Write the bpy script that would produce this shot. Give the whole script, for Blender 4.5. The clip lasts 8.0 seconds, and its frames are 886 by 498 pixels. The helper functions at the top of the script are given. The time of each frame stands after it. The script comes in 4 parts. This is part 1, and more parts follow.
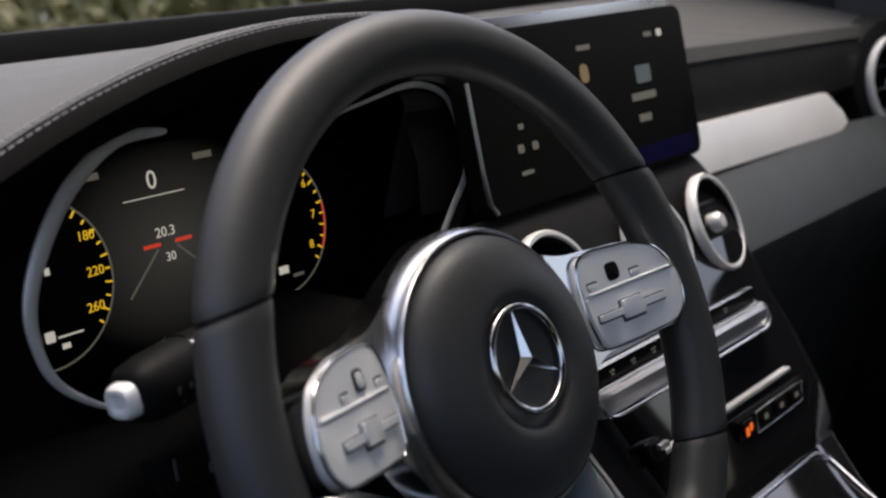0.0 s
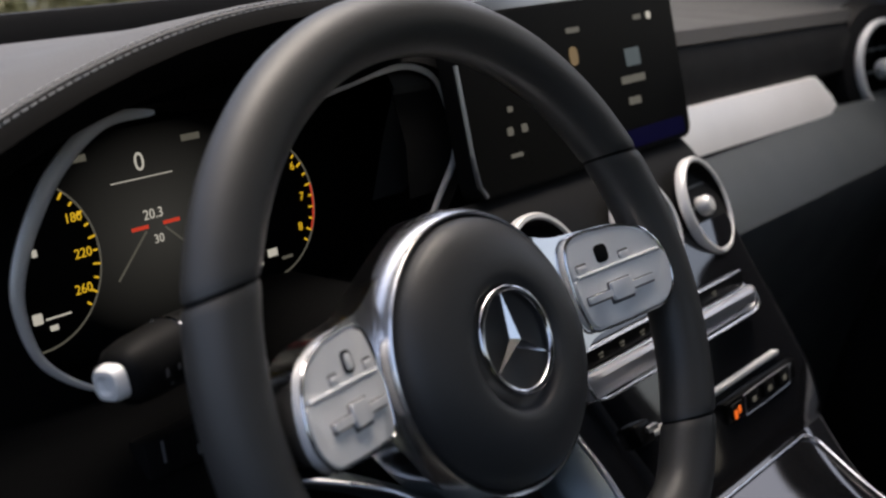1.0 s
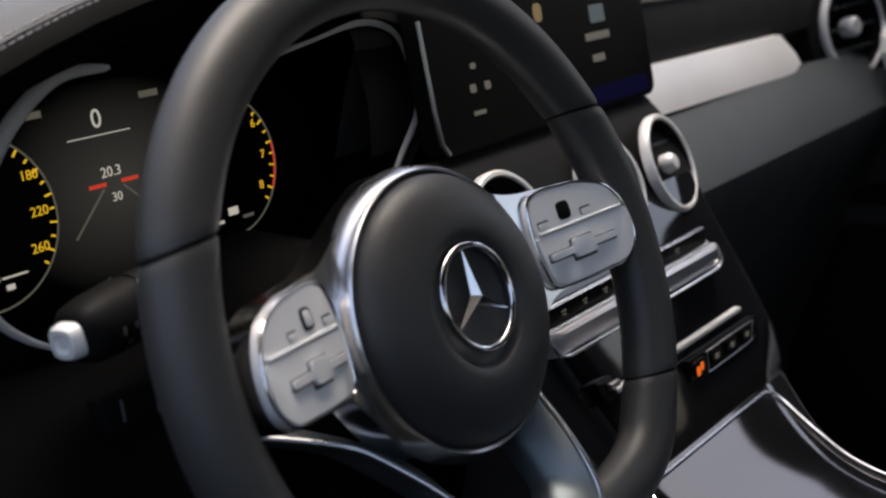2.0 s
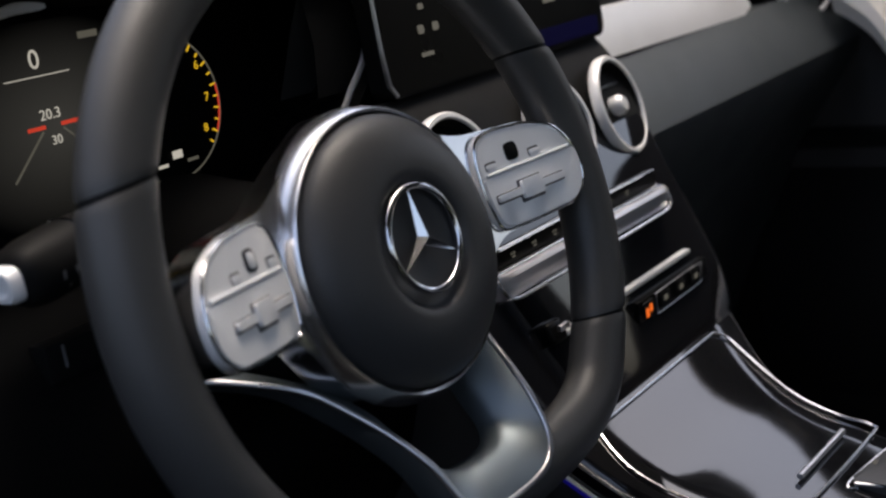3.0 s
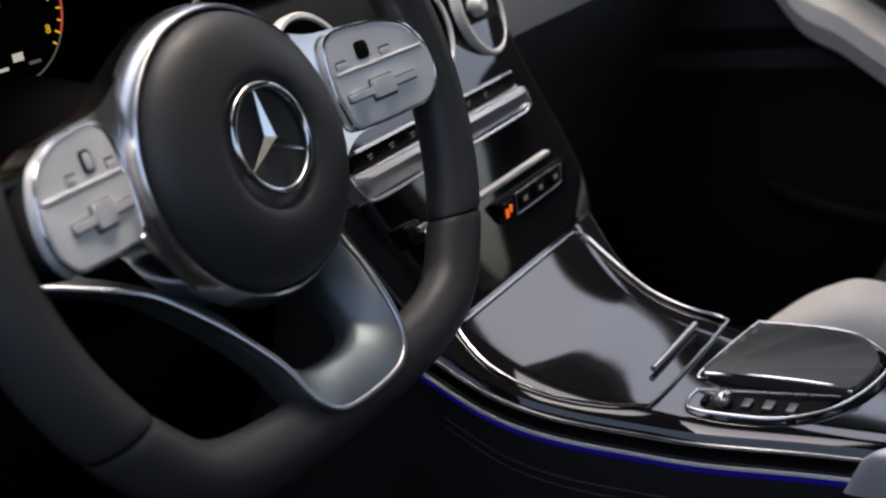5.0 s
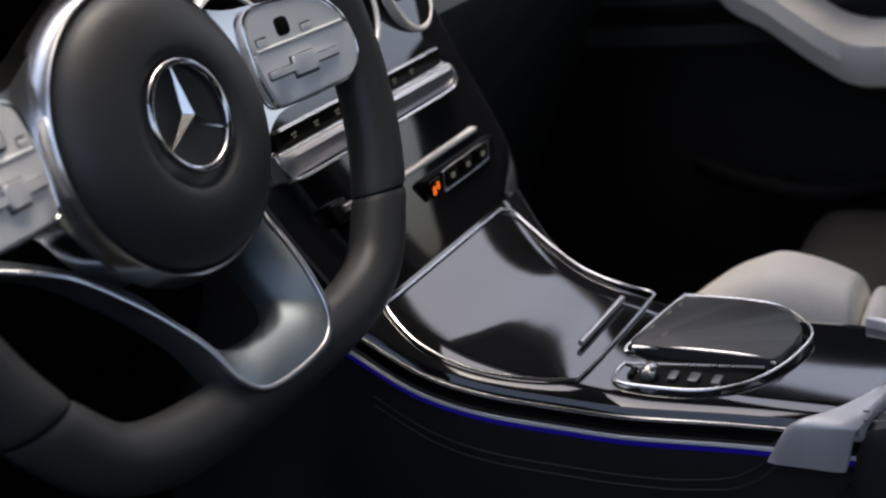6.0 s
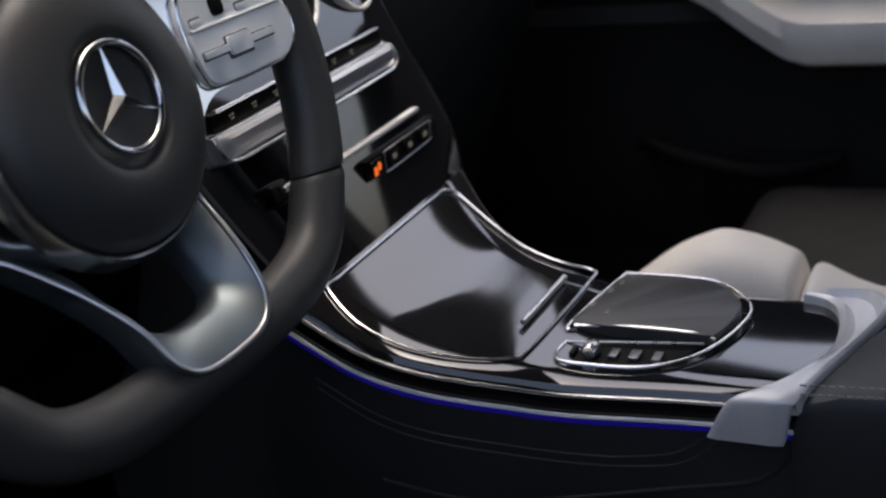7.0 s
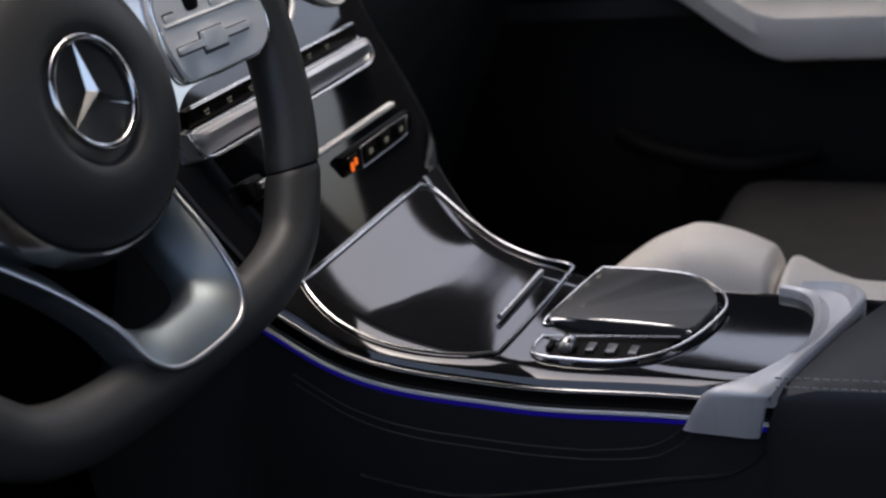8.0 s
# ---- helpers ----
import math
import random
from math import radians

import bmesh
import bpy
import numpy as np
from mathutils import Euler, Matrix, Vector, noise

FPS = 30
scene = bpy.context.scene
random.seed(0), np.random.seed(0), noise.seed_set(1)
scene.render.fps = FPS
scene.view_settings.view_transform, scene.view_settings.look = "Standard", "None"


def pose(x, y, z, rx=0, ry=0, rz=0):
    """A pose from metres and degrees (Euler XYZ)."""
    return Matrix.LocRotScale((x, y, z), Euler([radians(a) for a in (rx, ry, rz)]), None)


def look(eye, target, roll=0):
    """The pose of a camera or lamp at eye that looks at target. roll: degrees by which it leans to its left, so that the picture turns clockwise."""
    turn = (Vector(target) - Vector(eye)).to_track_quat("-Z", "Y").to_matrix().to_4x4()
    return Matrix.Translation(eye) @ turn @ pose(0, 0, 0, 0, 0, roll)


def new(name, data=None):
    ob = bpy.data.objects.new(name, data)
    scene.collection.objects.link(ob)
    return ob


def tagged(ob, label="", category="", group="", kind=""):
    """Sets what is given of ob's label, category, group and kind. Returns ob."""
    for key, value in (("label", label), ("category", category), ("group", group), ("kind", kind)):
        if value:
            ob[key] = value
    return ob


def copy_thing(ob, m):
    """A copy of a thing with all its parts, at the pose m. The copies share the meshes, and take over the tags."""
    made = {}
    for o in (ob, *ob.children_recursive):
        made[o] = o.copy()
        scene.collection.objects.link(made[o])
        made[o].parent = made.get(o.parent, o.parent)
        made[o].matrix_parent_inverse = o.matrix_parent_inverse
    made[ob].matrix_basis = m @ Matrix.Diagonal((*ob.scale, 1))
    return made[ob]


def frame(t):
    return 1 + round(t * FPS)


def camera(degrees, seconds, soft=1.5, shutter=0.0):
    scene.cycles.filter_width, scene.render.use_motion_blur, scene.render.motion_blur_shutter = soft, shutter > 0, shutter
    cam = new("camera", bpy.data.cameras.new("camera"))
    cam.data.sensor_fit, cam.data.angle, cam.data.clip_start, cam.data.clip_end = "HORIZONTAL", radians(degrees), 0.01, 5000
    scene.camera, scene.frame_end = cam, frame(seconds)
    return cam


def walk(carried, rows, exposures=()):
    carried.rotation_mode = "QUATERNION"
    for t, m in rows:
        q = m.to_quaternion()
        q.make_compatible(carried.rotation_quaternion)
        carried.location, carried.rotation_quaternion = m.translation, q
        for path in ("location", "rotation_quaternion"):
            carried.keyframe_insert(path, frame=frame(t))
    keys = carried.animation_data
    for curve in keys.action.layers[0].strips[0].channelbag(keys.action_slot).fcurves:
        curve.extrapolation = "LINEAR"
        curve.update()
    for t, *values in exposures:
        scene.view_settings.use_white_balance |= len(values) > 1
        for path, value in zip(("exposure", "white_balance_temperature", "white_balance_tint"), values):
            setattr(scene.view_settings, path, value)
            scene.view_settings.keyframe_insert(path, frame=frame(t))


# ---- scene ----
cam = camera(39.15, 8.0, soft=2.3)
cam.data.dof.use_dof = True
cam.data.dof.focus_distance, cam.data.dof.aperture_fstop = 0.74, 8.0
# seconds, eye x y z (metres), yaw, pitch, roll (degrees)
PATH = [
    (0.0, -0.4814, -0.3715, 0.8053, -48.94, -8.94, -8.75),
    (0.5, -0.4817, -0.3713, 0.8044, -49.02, -9.14, -8.68),
    (1.0, -0.4809, -0.3713, 0.8031, -49.31, -9.66, -8.68),
    (1.5, -0.4792, -0.3716, 0.8014, -49.79, -10.51, -8.67),
    (3.0, -0.4710, -0.3724, 0.7940, -52.22, -14.26, -8.70),
    (3.5, -0.4695, -0.3756, 0.7905, -53.11, -15.61, -8.74),
    (4.0, -0.4660, -0.3769, 0.7881, -54.43, -16.93, -8.64),
    (4.5, -0.4644, -0.3810, 0.7864, -55.76, -18.14, -8.51),
    (6.0, -0.4583, -0.3890, 0.7812, -60.13, -20.36, -8.21),
    (6.5, -0.4553, -0.3924, 0.7800, -61.28, -21.06, -8.15),
    (7.0, -0.4535, -0.3954, 0.7787, -62.28, -21.50, -8.09),
    (7.5, -0.4526, -0.3974, 0.7781, -62.96, -21.71, -8.02),
    (8.0, -0.4531, -0.3969, 0.7780, -63.28, -21.83, -7.99),
]
walk(cam, [(t, pose(x, y, z, 90 + p, 0, w) @ pose(0, 0, 0, 0, 0, r)) for t, x, y, z, w, p, r in PATH], exposures=[(0.0, 1.4, 6800, 9), (8.0, 1.58, 6800, 9)])

# ---------------------------------------------------------------- light
world = bpy.data.worlds.new("sky")
scene.world = world
world.use_nodes = True
wn = world.node_tree
sky = wn.nodes.new("ShaderNodeTexSky")
sky.sky_type = "NISHITA"
sky.sun_disc = False
sky.sun_elevation = radians(76)
sky.sun_rotation = radians(110)
sky.air_density, sky.dust_density, sky.ozone_density = 0.8, 7.0, 2.0
wn.links.new(sky.outputs[0], wn.nodes["Background"].inputs[0])
wn.nodes["Background"].inputs[1].default_value = 0.15
sun = new("sun", bpy.data.lights.new("sun", "SUN"))
sun.data.energy, sun.data.angle, sun.data.color = 0.5, radians(45), (1, 0.97, 0.94)
sun.matrix_world = look((0.94, -0.34, 4.0), (0, 0, 0))


# ---------------------------------------------------------------- materials
def mat(name, color, rough=0.5, metal=0.0, grain=0.0, scale=400.0, bump=0.0, vary=0.12, coat=0.0, spec=0.5, emit=None, power=0.0, stretch=(1, 1, 1)):
    """A surface with two scales of variation: broad smudges in colour and gloss, and a fine grain in the relief."""
    m = bpy.data.materials.new(name)
    m.use_nodes = True
    nt = m.node_tree
    b = nt.nodes["Principled BSDF"]
    b.inputs["Base Color"].default_value = (*color, 1)
    b.inputs["Roughness"].default_value = rough
    b.inputs["Metallic"].default_value = metal
    b.inputs["Coat Weight"].default_value = coat
    b.inputs["Coat Roughness"].default_value = 0.03
    b.inputs["Specular IOR Level"].default_value = spec
    tc = nt.nodes.new("ShaderNodeTexCoord")
    mp = nt.nodes.new("ShaderNodeMapping")
    mp.inputs["Scale"].default_value = stretch
    nt.links.new(tc.outputs["Object"], mp.inputs[0])
    if vary:
        n1 = nt.nodes.new("ShaderNodeTexNoise")
        n1.inputs["Scale"].default_value = 14
        n1.inputs["Detail"].default_value = 6
        nt.links.new(mp.outputs[0], n1.inputs["Vector"])
        mix = nt.nodes.new("ShaderNodeMix")
        mix.data_type = "RGBA"
        mix.inputs[6].default_value = (*[c * (1 - vary) for c in color], 1)
        mix.inputs[7].default_value = (*[min(1, c * (1 + vary)) for c in color], 1)
        nt.links.new(n1.outputs[0], mix.inputs[0])
        nt.links.new(mix.outputs[2], b.inputs["Base Color"])
        mr = nt.nodes.new("ShaderNodeMapRange")
        mr.inputs[1].default_value, mr.inputs[2].default_value = 0.3, 0.7
        mr.inputs[3].default_value, mr.inputs[4].default_value = rough * (1 - vary), min(1, rough * (1 + vary))
        nt.links.new(n1.outputs[0], mr.inputs[0])
        nt.links.new(mr.outputs[0], b.inputs["Roughness"])
    if bump:
        v = nt.nodes.new("ShaderNodeTexVoronoi" if grain else "ShaderNodeTexNoise")
        v.inputs["Scale"].default_value = scale
        nt.links.new(mp.outputs[0], v.inputs["Vector"])
        bp = nt.nodes.new("ShaderNodeBump")
        bp.inputs["Strength"].default_value = bump
        bp.inputs["Distance"].default_value = 0.0006
        nt.links.new(v.outputs[0], bp.inputs["Height"])
        nt.links.new(bp.outputs[0], b.inputs["Normal"])
    if emit:
        b.inputs["Emission Color"].default_value = (*emit, 1)
        b.inputs["Emission Strength"].default_value = power * 0.6
    return m


LEATHER = mat("rim leather", (0.043, 0.043, 0.042), 0.46, grain=1, scale=900, bump=0.12)
AIRBAG = mat("airbag skin", (0.036, 0.037, 0.038), 0.46, grain=1, scale=1100, bump=0.15)
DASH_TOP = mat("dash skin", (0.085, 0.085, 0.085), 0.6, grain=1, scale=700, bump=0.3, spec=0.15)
DASH_DARK = mat("dark dash plastic", (0.008, 0.008, 0.008), 0.65, grain=1, scale=800, bump=0.2, spec=0.2)
DASH_TEAL = mat("lower dash skin", (0.032, 0.039, 0.043), 0.55, grain=1, scale=700, bump=0.25)
BLACK = mat("black plastic", (0.007, 0.007, 0.007), 0.62, scale=500, bump=0.1, spec=0.1)
PIANO = mat("piano black", (0.007, 0.007, 0.008), 0.05, coat=0.7, vary=0.25, spec=0.5)
GLASSY = mat("display glass", (0.004, 0.004, 0.004), 0.3, spec=0.06)
CHROME = mat("chrome", (0.75, 0.75, 0.76), 0.09, 1.0, vary=0.06)
SATIN = mat("satin aluminium", (0.62, 0.62, 0.63), 0.3, 1.0, scale=700, bump=0.06, stretch=(1, 8, 1))
BRIGHT = mat("bright satin metal", (0.85, 0.85, 0.86), 0.24, 1.0, vary=0.08)
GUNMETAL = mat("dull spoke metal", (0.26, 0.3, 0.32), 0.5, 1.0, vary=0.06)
POLISH = mat("polished metal", (0.78, 0.78, 0.79), 0.17, 1.0, vary=0.12)
SILVER = mat("silver paint", (0.7, 0.7, 0.7), 0.38, 0.25, scale=1200, bump=0.04)
BUTTON = mat("button silver", (0.92, 0.92, 0.92), 0.3, 0.04, scale=1200, bump=0.05)
GREYMARK = mat("grey mark", (0.07, 0.07, 0.075), 0.5)
CREAM = mat("cream leather", (0.8, 0.76, 0.7), 0.5, grain=1, scale=500, bump=0.35)
CARPET = mat("carpet", (0.012, 0.012, 0.013), 0.95, scale=1500, bump=0.8)
HEADLINER = mat("headliner cloth", (0.035, 0.034, 0.034), 0.9, scale=1500, bump=0.4)
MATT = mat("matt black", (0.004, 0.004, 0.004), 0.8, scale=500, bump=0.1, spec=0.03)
SOFT = mat("soft console skin", (0.03, 0.029, 0.03), 0.55, grain=1, scale=700, bump=0.25, spec=0.4)
THREAD = mat("thread", (0.34, 0.34, 0.34), 0.8)
GRASS = mat("grass", (0.055, 0.062, 0.028), 0.95, scale=40, bump=0.8, vary=0.5)
LIT_YELLOW = mat("lit yellow", (0.1, 0.07, 0.0), 0.5, emit=(1.0, 0.6, 0.03), power=0.4, vary=0)
LIT_WHITE = mat("lit white", (0.1, 0.1, 0.1), 0.5, emit=(0.9, 0.85, 0.75), power=0.3, vary=0)
LIT_DIM = mat("lit grey", (0.05, 0.05, 0.05), 0.5, emit=(0.8, 0.75, 0.6), power=0.06, vary=0)
LIT_RED = mat("lit red", (0.1, 0.0, 0.0), 0.5, emit=(1.0, 0.08, 0.04), power=0.3, vary=0)
LIT_ORANGE = mat("lit orange", (0.1, 0.02, 0.0), 0.5, emit=(1.0, 0.17, 0.02), power=0.5, vary=0)
LIT_BLUE = mat("ambient light", (0.0, 0.0, 0.05), 0.5, emit=(0.03, 0.01, 1.0), power=0.06, vary=0)
LIT_NIGHT = mat("lit night blue", (0.0, 0.0, 0.01), 0.4, emit=(0.05, 0.03, 0.6), power=0.012, vary=0, spec=0.06)
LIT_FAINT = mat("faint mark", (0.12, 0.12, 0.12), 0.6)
LIT_GOLD = mat("lit gold", (0.05, 0.04, 0.02), 0.5, emit=(0.9, 0.6, 0.3), power=0.1, vary=0)
LIT_MAP = mat("lit map", (0.02, 0.02, 0.02), 0.5, emit=(0.35, 0.45, 0.5), power=0.1, vary=0)


# ---------------------------------------------------------------- makers
def thing(name, m=None, label="", category="", group="", kind=""):
    ob = new(name)
    ob.empty_display_size = 0.02
    if m is not None:
        ob.matrix_basis = m
    return tagged(ob, label, category, group, kind)


def part(name, bm, material, parent=None, label="", flat=False):
    me = bpy.data.meshes.new(name)
    bmesh.ops.recalc_face_normals(bm, faces=bm.faces)
    bm.to_mesh(me)
    bm.free()
    me.materials.append(material)
    if not flat:
        for p in me.polygons:
            p.use_smooth = True
        me.set_sharp_from_angle(angle=radians(38))
    ob = new(name, me)
    ob.parent = parent
    if label:
        ob["label"] = label
    return ob


def move(bm, m):
    bmesh.ops.transform(bm, matrix=m, verts=bm.verts)
    return bm


def slab(outline, z0, z1, bevel=0.0, seg=2, m=None):
    """A plate with the given outline in x, y, from z0 up to z1, its edges rounded."""
    bm = bmesh.new()
    low = [bm.verts.new((x, y, z0)) for x, y in outline]
    top = [bm.verts.new((x, y, z1)) for x, y in outline]
    n = len(outline)
    bm.faces.new(low[::-1])
    cap = bm.faces.new(top)
    for i in range(n):
        bm.faces.new((low[i], low[(i + 1) % n], top[(i + 1) % n], top[i]))
    if bevel:
        bmesh.ops.bevel(bm, geom=list(cap.edges), offset=bevel, segments=seg, profile=0.6, affect="EDGES", clamp_overlap=True)
    return move(bm, m) if m is not None else bm


def box(size, at=(0, 0, 0), bevel=0.002, seg=2, m=None):
    bm = bmesh.new()
    bmesh.ops.create_cube(bm, size=1)
    bmesh.ops.scale(bm, vec=size, verts=bm.verts)
    bmesh.ops.translate(bm, vec=at, verts=bm.verts)
    if bevel:
        bmesh.ops.bevel(bm, geom=list(bm.edges), offset=bevel, segments=seg, profile=0.6, affect="EDGES", clamp_overlap=True)
    return move(bm, m) if m is not None else bm


def smooth(points, closed=False, steps=6):
    """A Catmull-Rom curve through the points."""
    pts = [Vector(p) for p in points]
    n, out = len(pts), []
    for i in range(n if closed else n - 1):
        if closed:
            a, b, c, d = (pts[(i + k) % n] for k in (-1, 0, 1, 2))
        else:
            a, b, c, d = pts[max(i - 1, 0)], pts[i], pts[i + 1], pts[min(i + 2, n - 1)]
        for k in range(steps):
            t = k / steps
            out.append(0.5 * (2 * b + (c - a) * t + (2 * a - 5 * b + 4 * c - d) * t * t + (3 * b - a - 3 * c + d) * t ** 3))
    if not closed:
        out.append(pts[-1])
    return out


def rounded(points, r, seg=5):
    """An outline with its corners rounded by r (one radius, or one for each corner)."""
    out, n = [], len(points)
    for i in range(n):
        a, b, c = Vector(points[i - 1]), Vector(points[i]), Vector(points[(i + 1) % n])
        rad = r[i] if isinstance(r, (list, tuple)) else r
        u, v = (a - b), (c - b)
        cut = min(rad, u.length * 0.49, v.length * 0.49)
        p, q = b + u.normalized() * cut, b + v.normalized() * cut
        for k in range(seg + 1):
            t = k / seg
            out.append(tuple(p * (1 - t) ** 2 + b * 2 * t * (1 - t) + q * t * t))
    return out


def tube(points, radius, closed=False, sides=10, normal=None, flat=1.0):
    """A bar along the points; radius may be one for each point; flat squashes it along the given normal."""
    pts = [Vector(p) for p in points]
    n = len(pts)
    bm = bmesh.new()
    rings, ref = [], Vector(normal) if normal else None
    for i, p in enumerate(pts):
        d = (pts[(i + 1) % n] - pts[i - 1]) if closed or 0 < i < n - 1 else (pts[1] - pts[0] if i == 0 else pts[-1] - pts[-2])
        d.normalize()
        if ref is None:
            ref = d.orthogonal()
        u = (ref - d * ref.dot(d)).normalized()
        if not normal:
            ref = u
        v = d.cross(u)
        r = radius[i] if isinstance(radius, (list, tuple)) else radius
        rings.append([bm.verts.new(p + u * (r * flat * math.cos(a)) + v * (r * math.sin(a))) for a in (2 * math.pi * k / sides for k in range(sides))])
    for i in range(n if closed else n - 1):
        a, b = rings[i], rings[(i + 1) % n]
        for k in range(sides):
            bm.faces.new((a[k], a[(k + 1) % sides], b[(k + 1) % sides], b[k]))
    if not closed:
        bm.faces.new(rings[0][::-1])
        bm.faces.new(rings[-1])
    return bm


def loft(rows, closed=False, cap=False):
    """A skin through rows of points."""
    bm = bmesh.new()
    vs = [[bm.verts.new(p) for p in row] for row in rows]
    for a, b in zip(vs, vs[1:]):
        n = len(a)
        for k in range(n if closed else n - 1):
            bm.faces.new((a[k], a[(k + 1) % n], b[(k + 1) % n], b[k]))
    if cap:
        bm.faces.new(vs[0][::-1])
        bm.faces.new(vs[-1])
    return bm


def lathe(profile, seg=48, m=None):
    """A turned piece about z from (radius, z) pairs; a radius of 0 closes it."""
    bm = bmesh.new()
    rings = []
    for r, z in profile:
        rings.append([bm.verts.new((0, 0, z))] if r == 0 else [bm.verts.new((r * math.cos(2 * math.pi * k / seg), r * math.sin(2 * math.pi * k / seg), z)) for k in range(seg)])
    for a, b in zip(rings, rings[1:]):
        for k in range(seg):
            j = (k + 1) % seg
            if len(a) == 1:
                bm.faces.new((a[0], b[k], b[j]))
            elif len(b) == 1:
                bm.faces.new((a[k], a[j], b[0]))
            else:
                bm.faces.new((a[k], a[j], b[j], b[k]))
    return move(bm, m) if m is not None else bm


def lettering(name, text, size, m, material, parent, label=""):
    """Written characters as a thin mesh, centred at the pose m."""
    cu = bpy.data.curves.new(name, "FONT")
    cu.body, cu.size, cu.align_x, cu.align_y, cu.extrude, cu.resolution_u = text, size, "CENTER", "CENTER", 0.00015, 3
    tmp = new(name, cu)
    bpy.context.view_layer.update()
    me = bpy.data.meshes.new_from_object(tmp.evaluated_get(bpy.context.evaluated_depsgraph_get()))
    bpy.data.objects.remove(tmp)
    me.transform(m)
    me.materials.clear()
    me.materials.append(material)
    ob = new(name, me)
    ob.parent = parent
    if label:
        ob["label"] = label
    return ob


def arc(cx, cy, r, a0, a1, n=16):
    return [(cx + r * math.cos(radians(a0 + (a1 - a0) * k / n)), cy + r * math.sin(radians(a0 + (a1 - a0) * k / n))) for k in range(n + 1)]


def disc(r, n=40):
    return [(r * math.cos(2 * math.pi * k / n), r * math.sin(2 * math.pi * k / n)) for k in range(n)]


# an upright face that looks back to the driver: local x right, y up, z towards the rear
BACK = Matrix(((1, 0, 0, 0), (0, 0, -1, 0), (0, 1, 0, 0), (0, 0, 0, 1)))


def facing(x, y, z, lean=0.0):
    """The pose of a face at x, y, z that looks back, leaning its top forward by some degrees."""
    return Matrix.Translation((x, y, z)) @ pose(0, 0, 0, -lean) @ BACK


# ---------------------------------------------------------------- setting
def setting(name, bm, material, label, category):
    return tagged(part(name, bm, material), label, category, kind="structure")


setting("ground", slab([(-400, -400), (400, -400), (400, 400), (-400, 400)], -0.75, -0.7), GRASS, "dry yellowish green grass outside the car", "ground")
setting("floor", box((1.55, 2.6, 0.04), (0.3, -0.5, 0.08), 0), CARPET, "black carpeted cabin floor", "floor")
rng = random.Random(4)
bm = bmesh.new()
for k in range(18000):
    x, y = rng.uniform(1, 17), rng.uniform(9, 11)
    z = -0.7 + 4.6 * rng.random() ** 1.1 * (0.75 + 0.25 * math.sin(x * 1.7) + 0.15 * math.sin(x * 4.1))
    a = rng.uniform(0.12, 0.24)
    m = Matrix.Translation((x, y, z)) @ pose(0, 0, 0, rng.uniform(0, 180), rng.uniform(0, 180), rng.uniform(0, 360)) @ Matrix.Diagonal((a, a * 0.6, a, 1))
    bm.faces.new([bm.verts.new(m @ Vector(c)) for c in ((-1, 0, 0), (0, -0.6, 0.15), (1, 0, 0), (0, 0.6, 0.15))])
hedge = part("hedge", bm, mat("hedge leaves", (0.15, 0.145, 0.07), 0.8, vary=0.4), flat=True)
tagged(hedge, "olive green hedge far outside the windscreen", "hedge", kind="stuff")

# cabin shell: the driver's door stands open, so that side has only pillar, sill and an added low wall
setting("ceiling", loft([[(-0.42, y, z) for y, z in ((-1.7, 1.1), (-1.0, 1.16), (-0.5, 1.165), (-0.3, 1.155), (-0.15, 1.14), (-0.03, 1.12))], [(1.02, y, z) for y, z in ((-1.7, 1.1), (-1.0, 1.16), (-0.5, 1.165), (-0.3, 1.155), (-0.15, 1.14), (-0.03, 1.12))]]), HEADLINER, "black cloth headliner of the car roof", "ceiling")
bpy.data.objects["ceiling"].modifiers.new("thick", "SOLIDIFY").thickness = -0.03
setting("wall_front", box((1.5, 0.03, 0.75), (0.3, 0.5, 0.46), 0), BLACK, "black bulkhead behind the dashboard", "wall")
setting("wall_rear", box((1.5, 0.04, 0.65), (0.3, -1.72, 0.42), 0.005), DASH_DARK, "dark panel behind the rear seats", "wall")
for k, (x0, y0) in enumerate(((-0.43, 0.0), (1.03, 0.0)), 1):
    setting(f"trim_{k}", tube([(x0, 0.55, 0.84), (x0, 0.3, 1.0), (x0, 0.1, 1.115), (x0, -0.3, 1.155), (x0, -0.45, 1.15)], 0.035, sides=10), HEADLINER, "black windscreen pillar trim", "pillar")
    setting(f"trim_{k + 2}", tube([(x0, -0.82, 0.1), (x0, -0.86, 0.6), (x0, -0.95, 1.2)], 0.05, sides=10), DASH_DARK, "dark door pillar between the seats", "pillar")
    setting(f"trim_{k + 4}", box((0.06, 2.4, 0.1), (x0, -0.55, 0.1), 0.01), DASH_DARK, "dark door sill trim", "sill")
    setting(f"trim_{k + 6}", tube([(x0, -0.42, 1.13), (x0, -0.9, 1.15), (x0, -1.7, 1.09)], 0.04, sides=8), HEADLINER, "black roof rail trim", "rail")
setting("window_1", box((1.4, 0.03, 0.036), (0.3, 0.47, 0.848), 0.006), BLACK, "black lower edge of the windscreen", "window frame")

setting("wall_east", box((0.05, 0.26, 0.74), (1.04, 0.38, 0.46), 0.004), DASH_DARK, "dark side panel beside the footwell", "wall")
# unseen low wall, added to keep low side light off the wheel and console
setting("wall_south_west", box((0.05, 1.0, 0.57), (-0.475, -0.33, 0.385), 0.012), DASH_DARK, "dark unseen driver side wall added to block low light", "wall")
setting("wall_west", box((0.05, 0.34, 0.74), (-0.47, 0.34, 0.46), 0.004), DASH_DARK, "dark side panel beside the footwell", "wall")

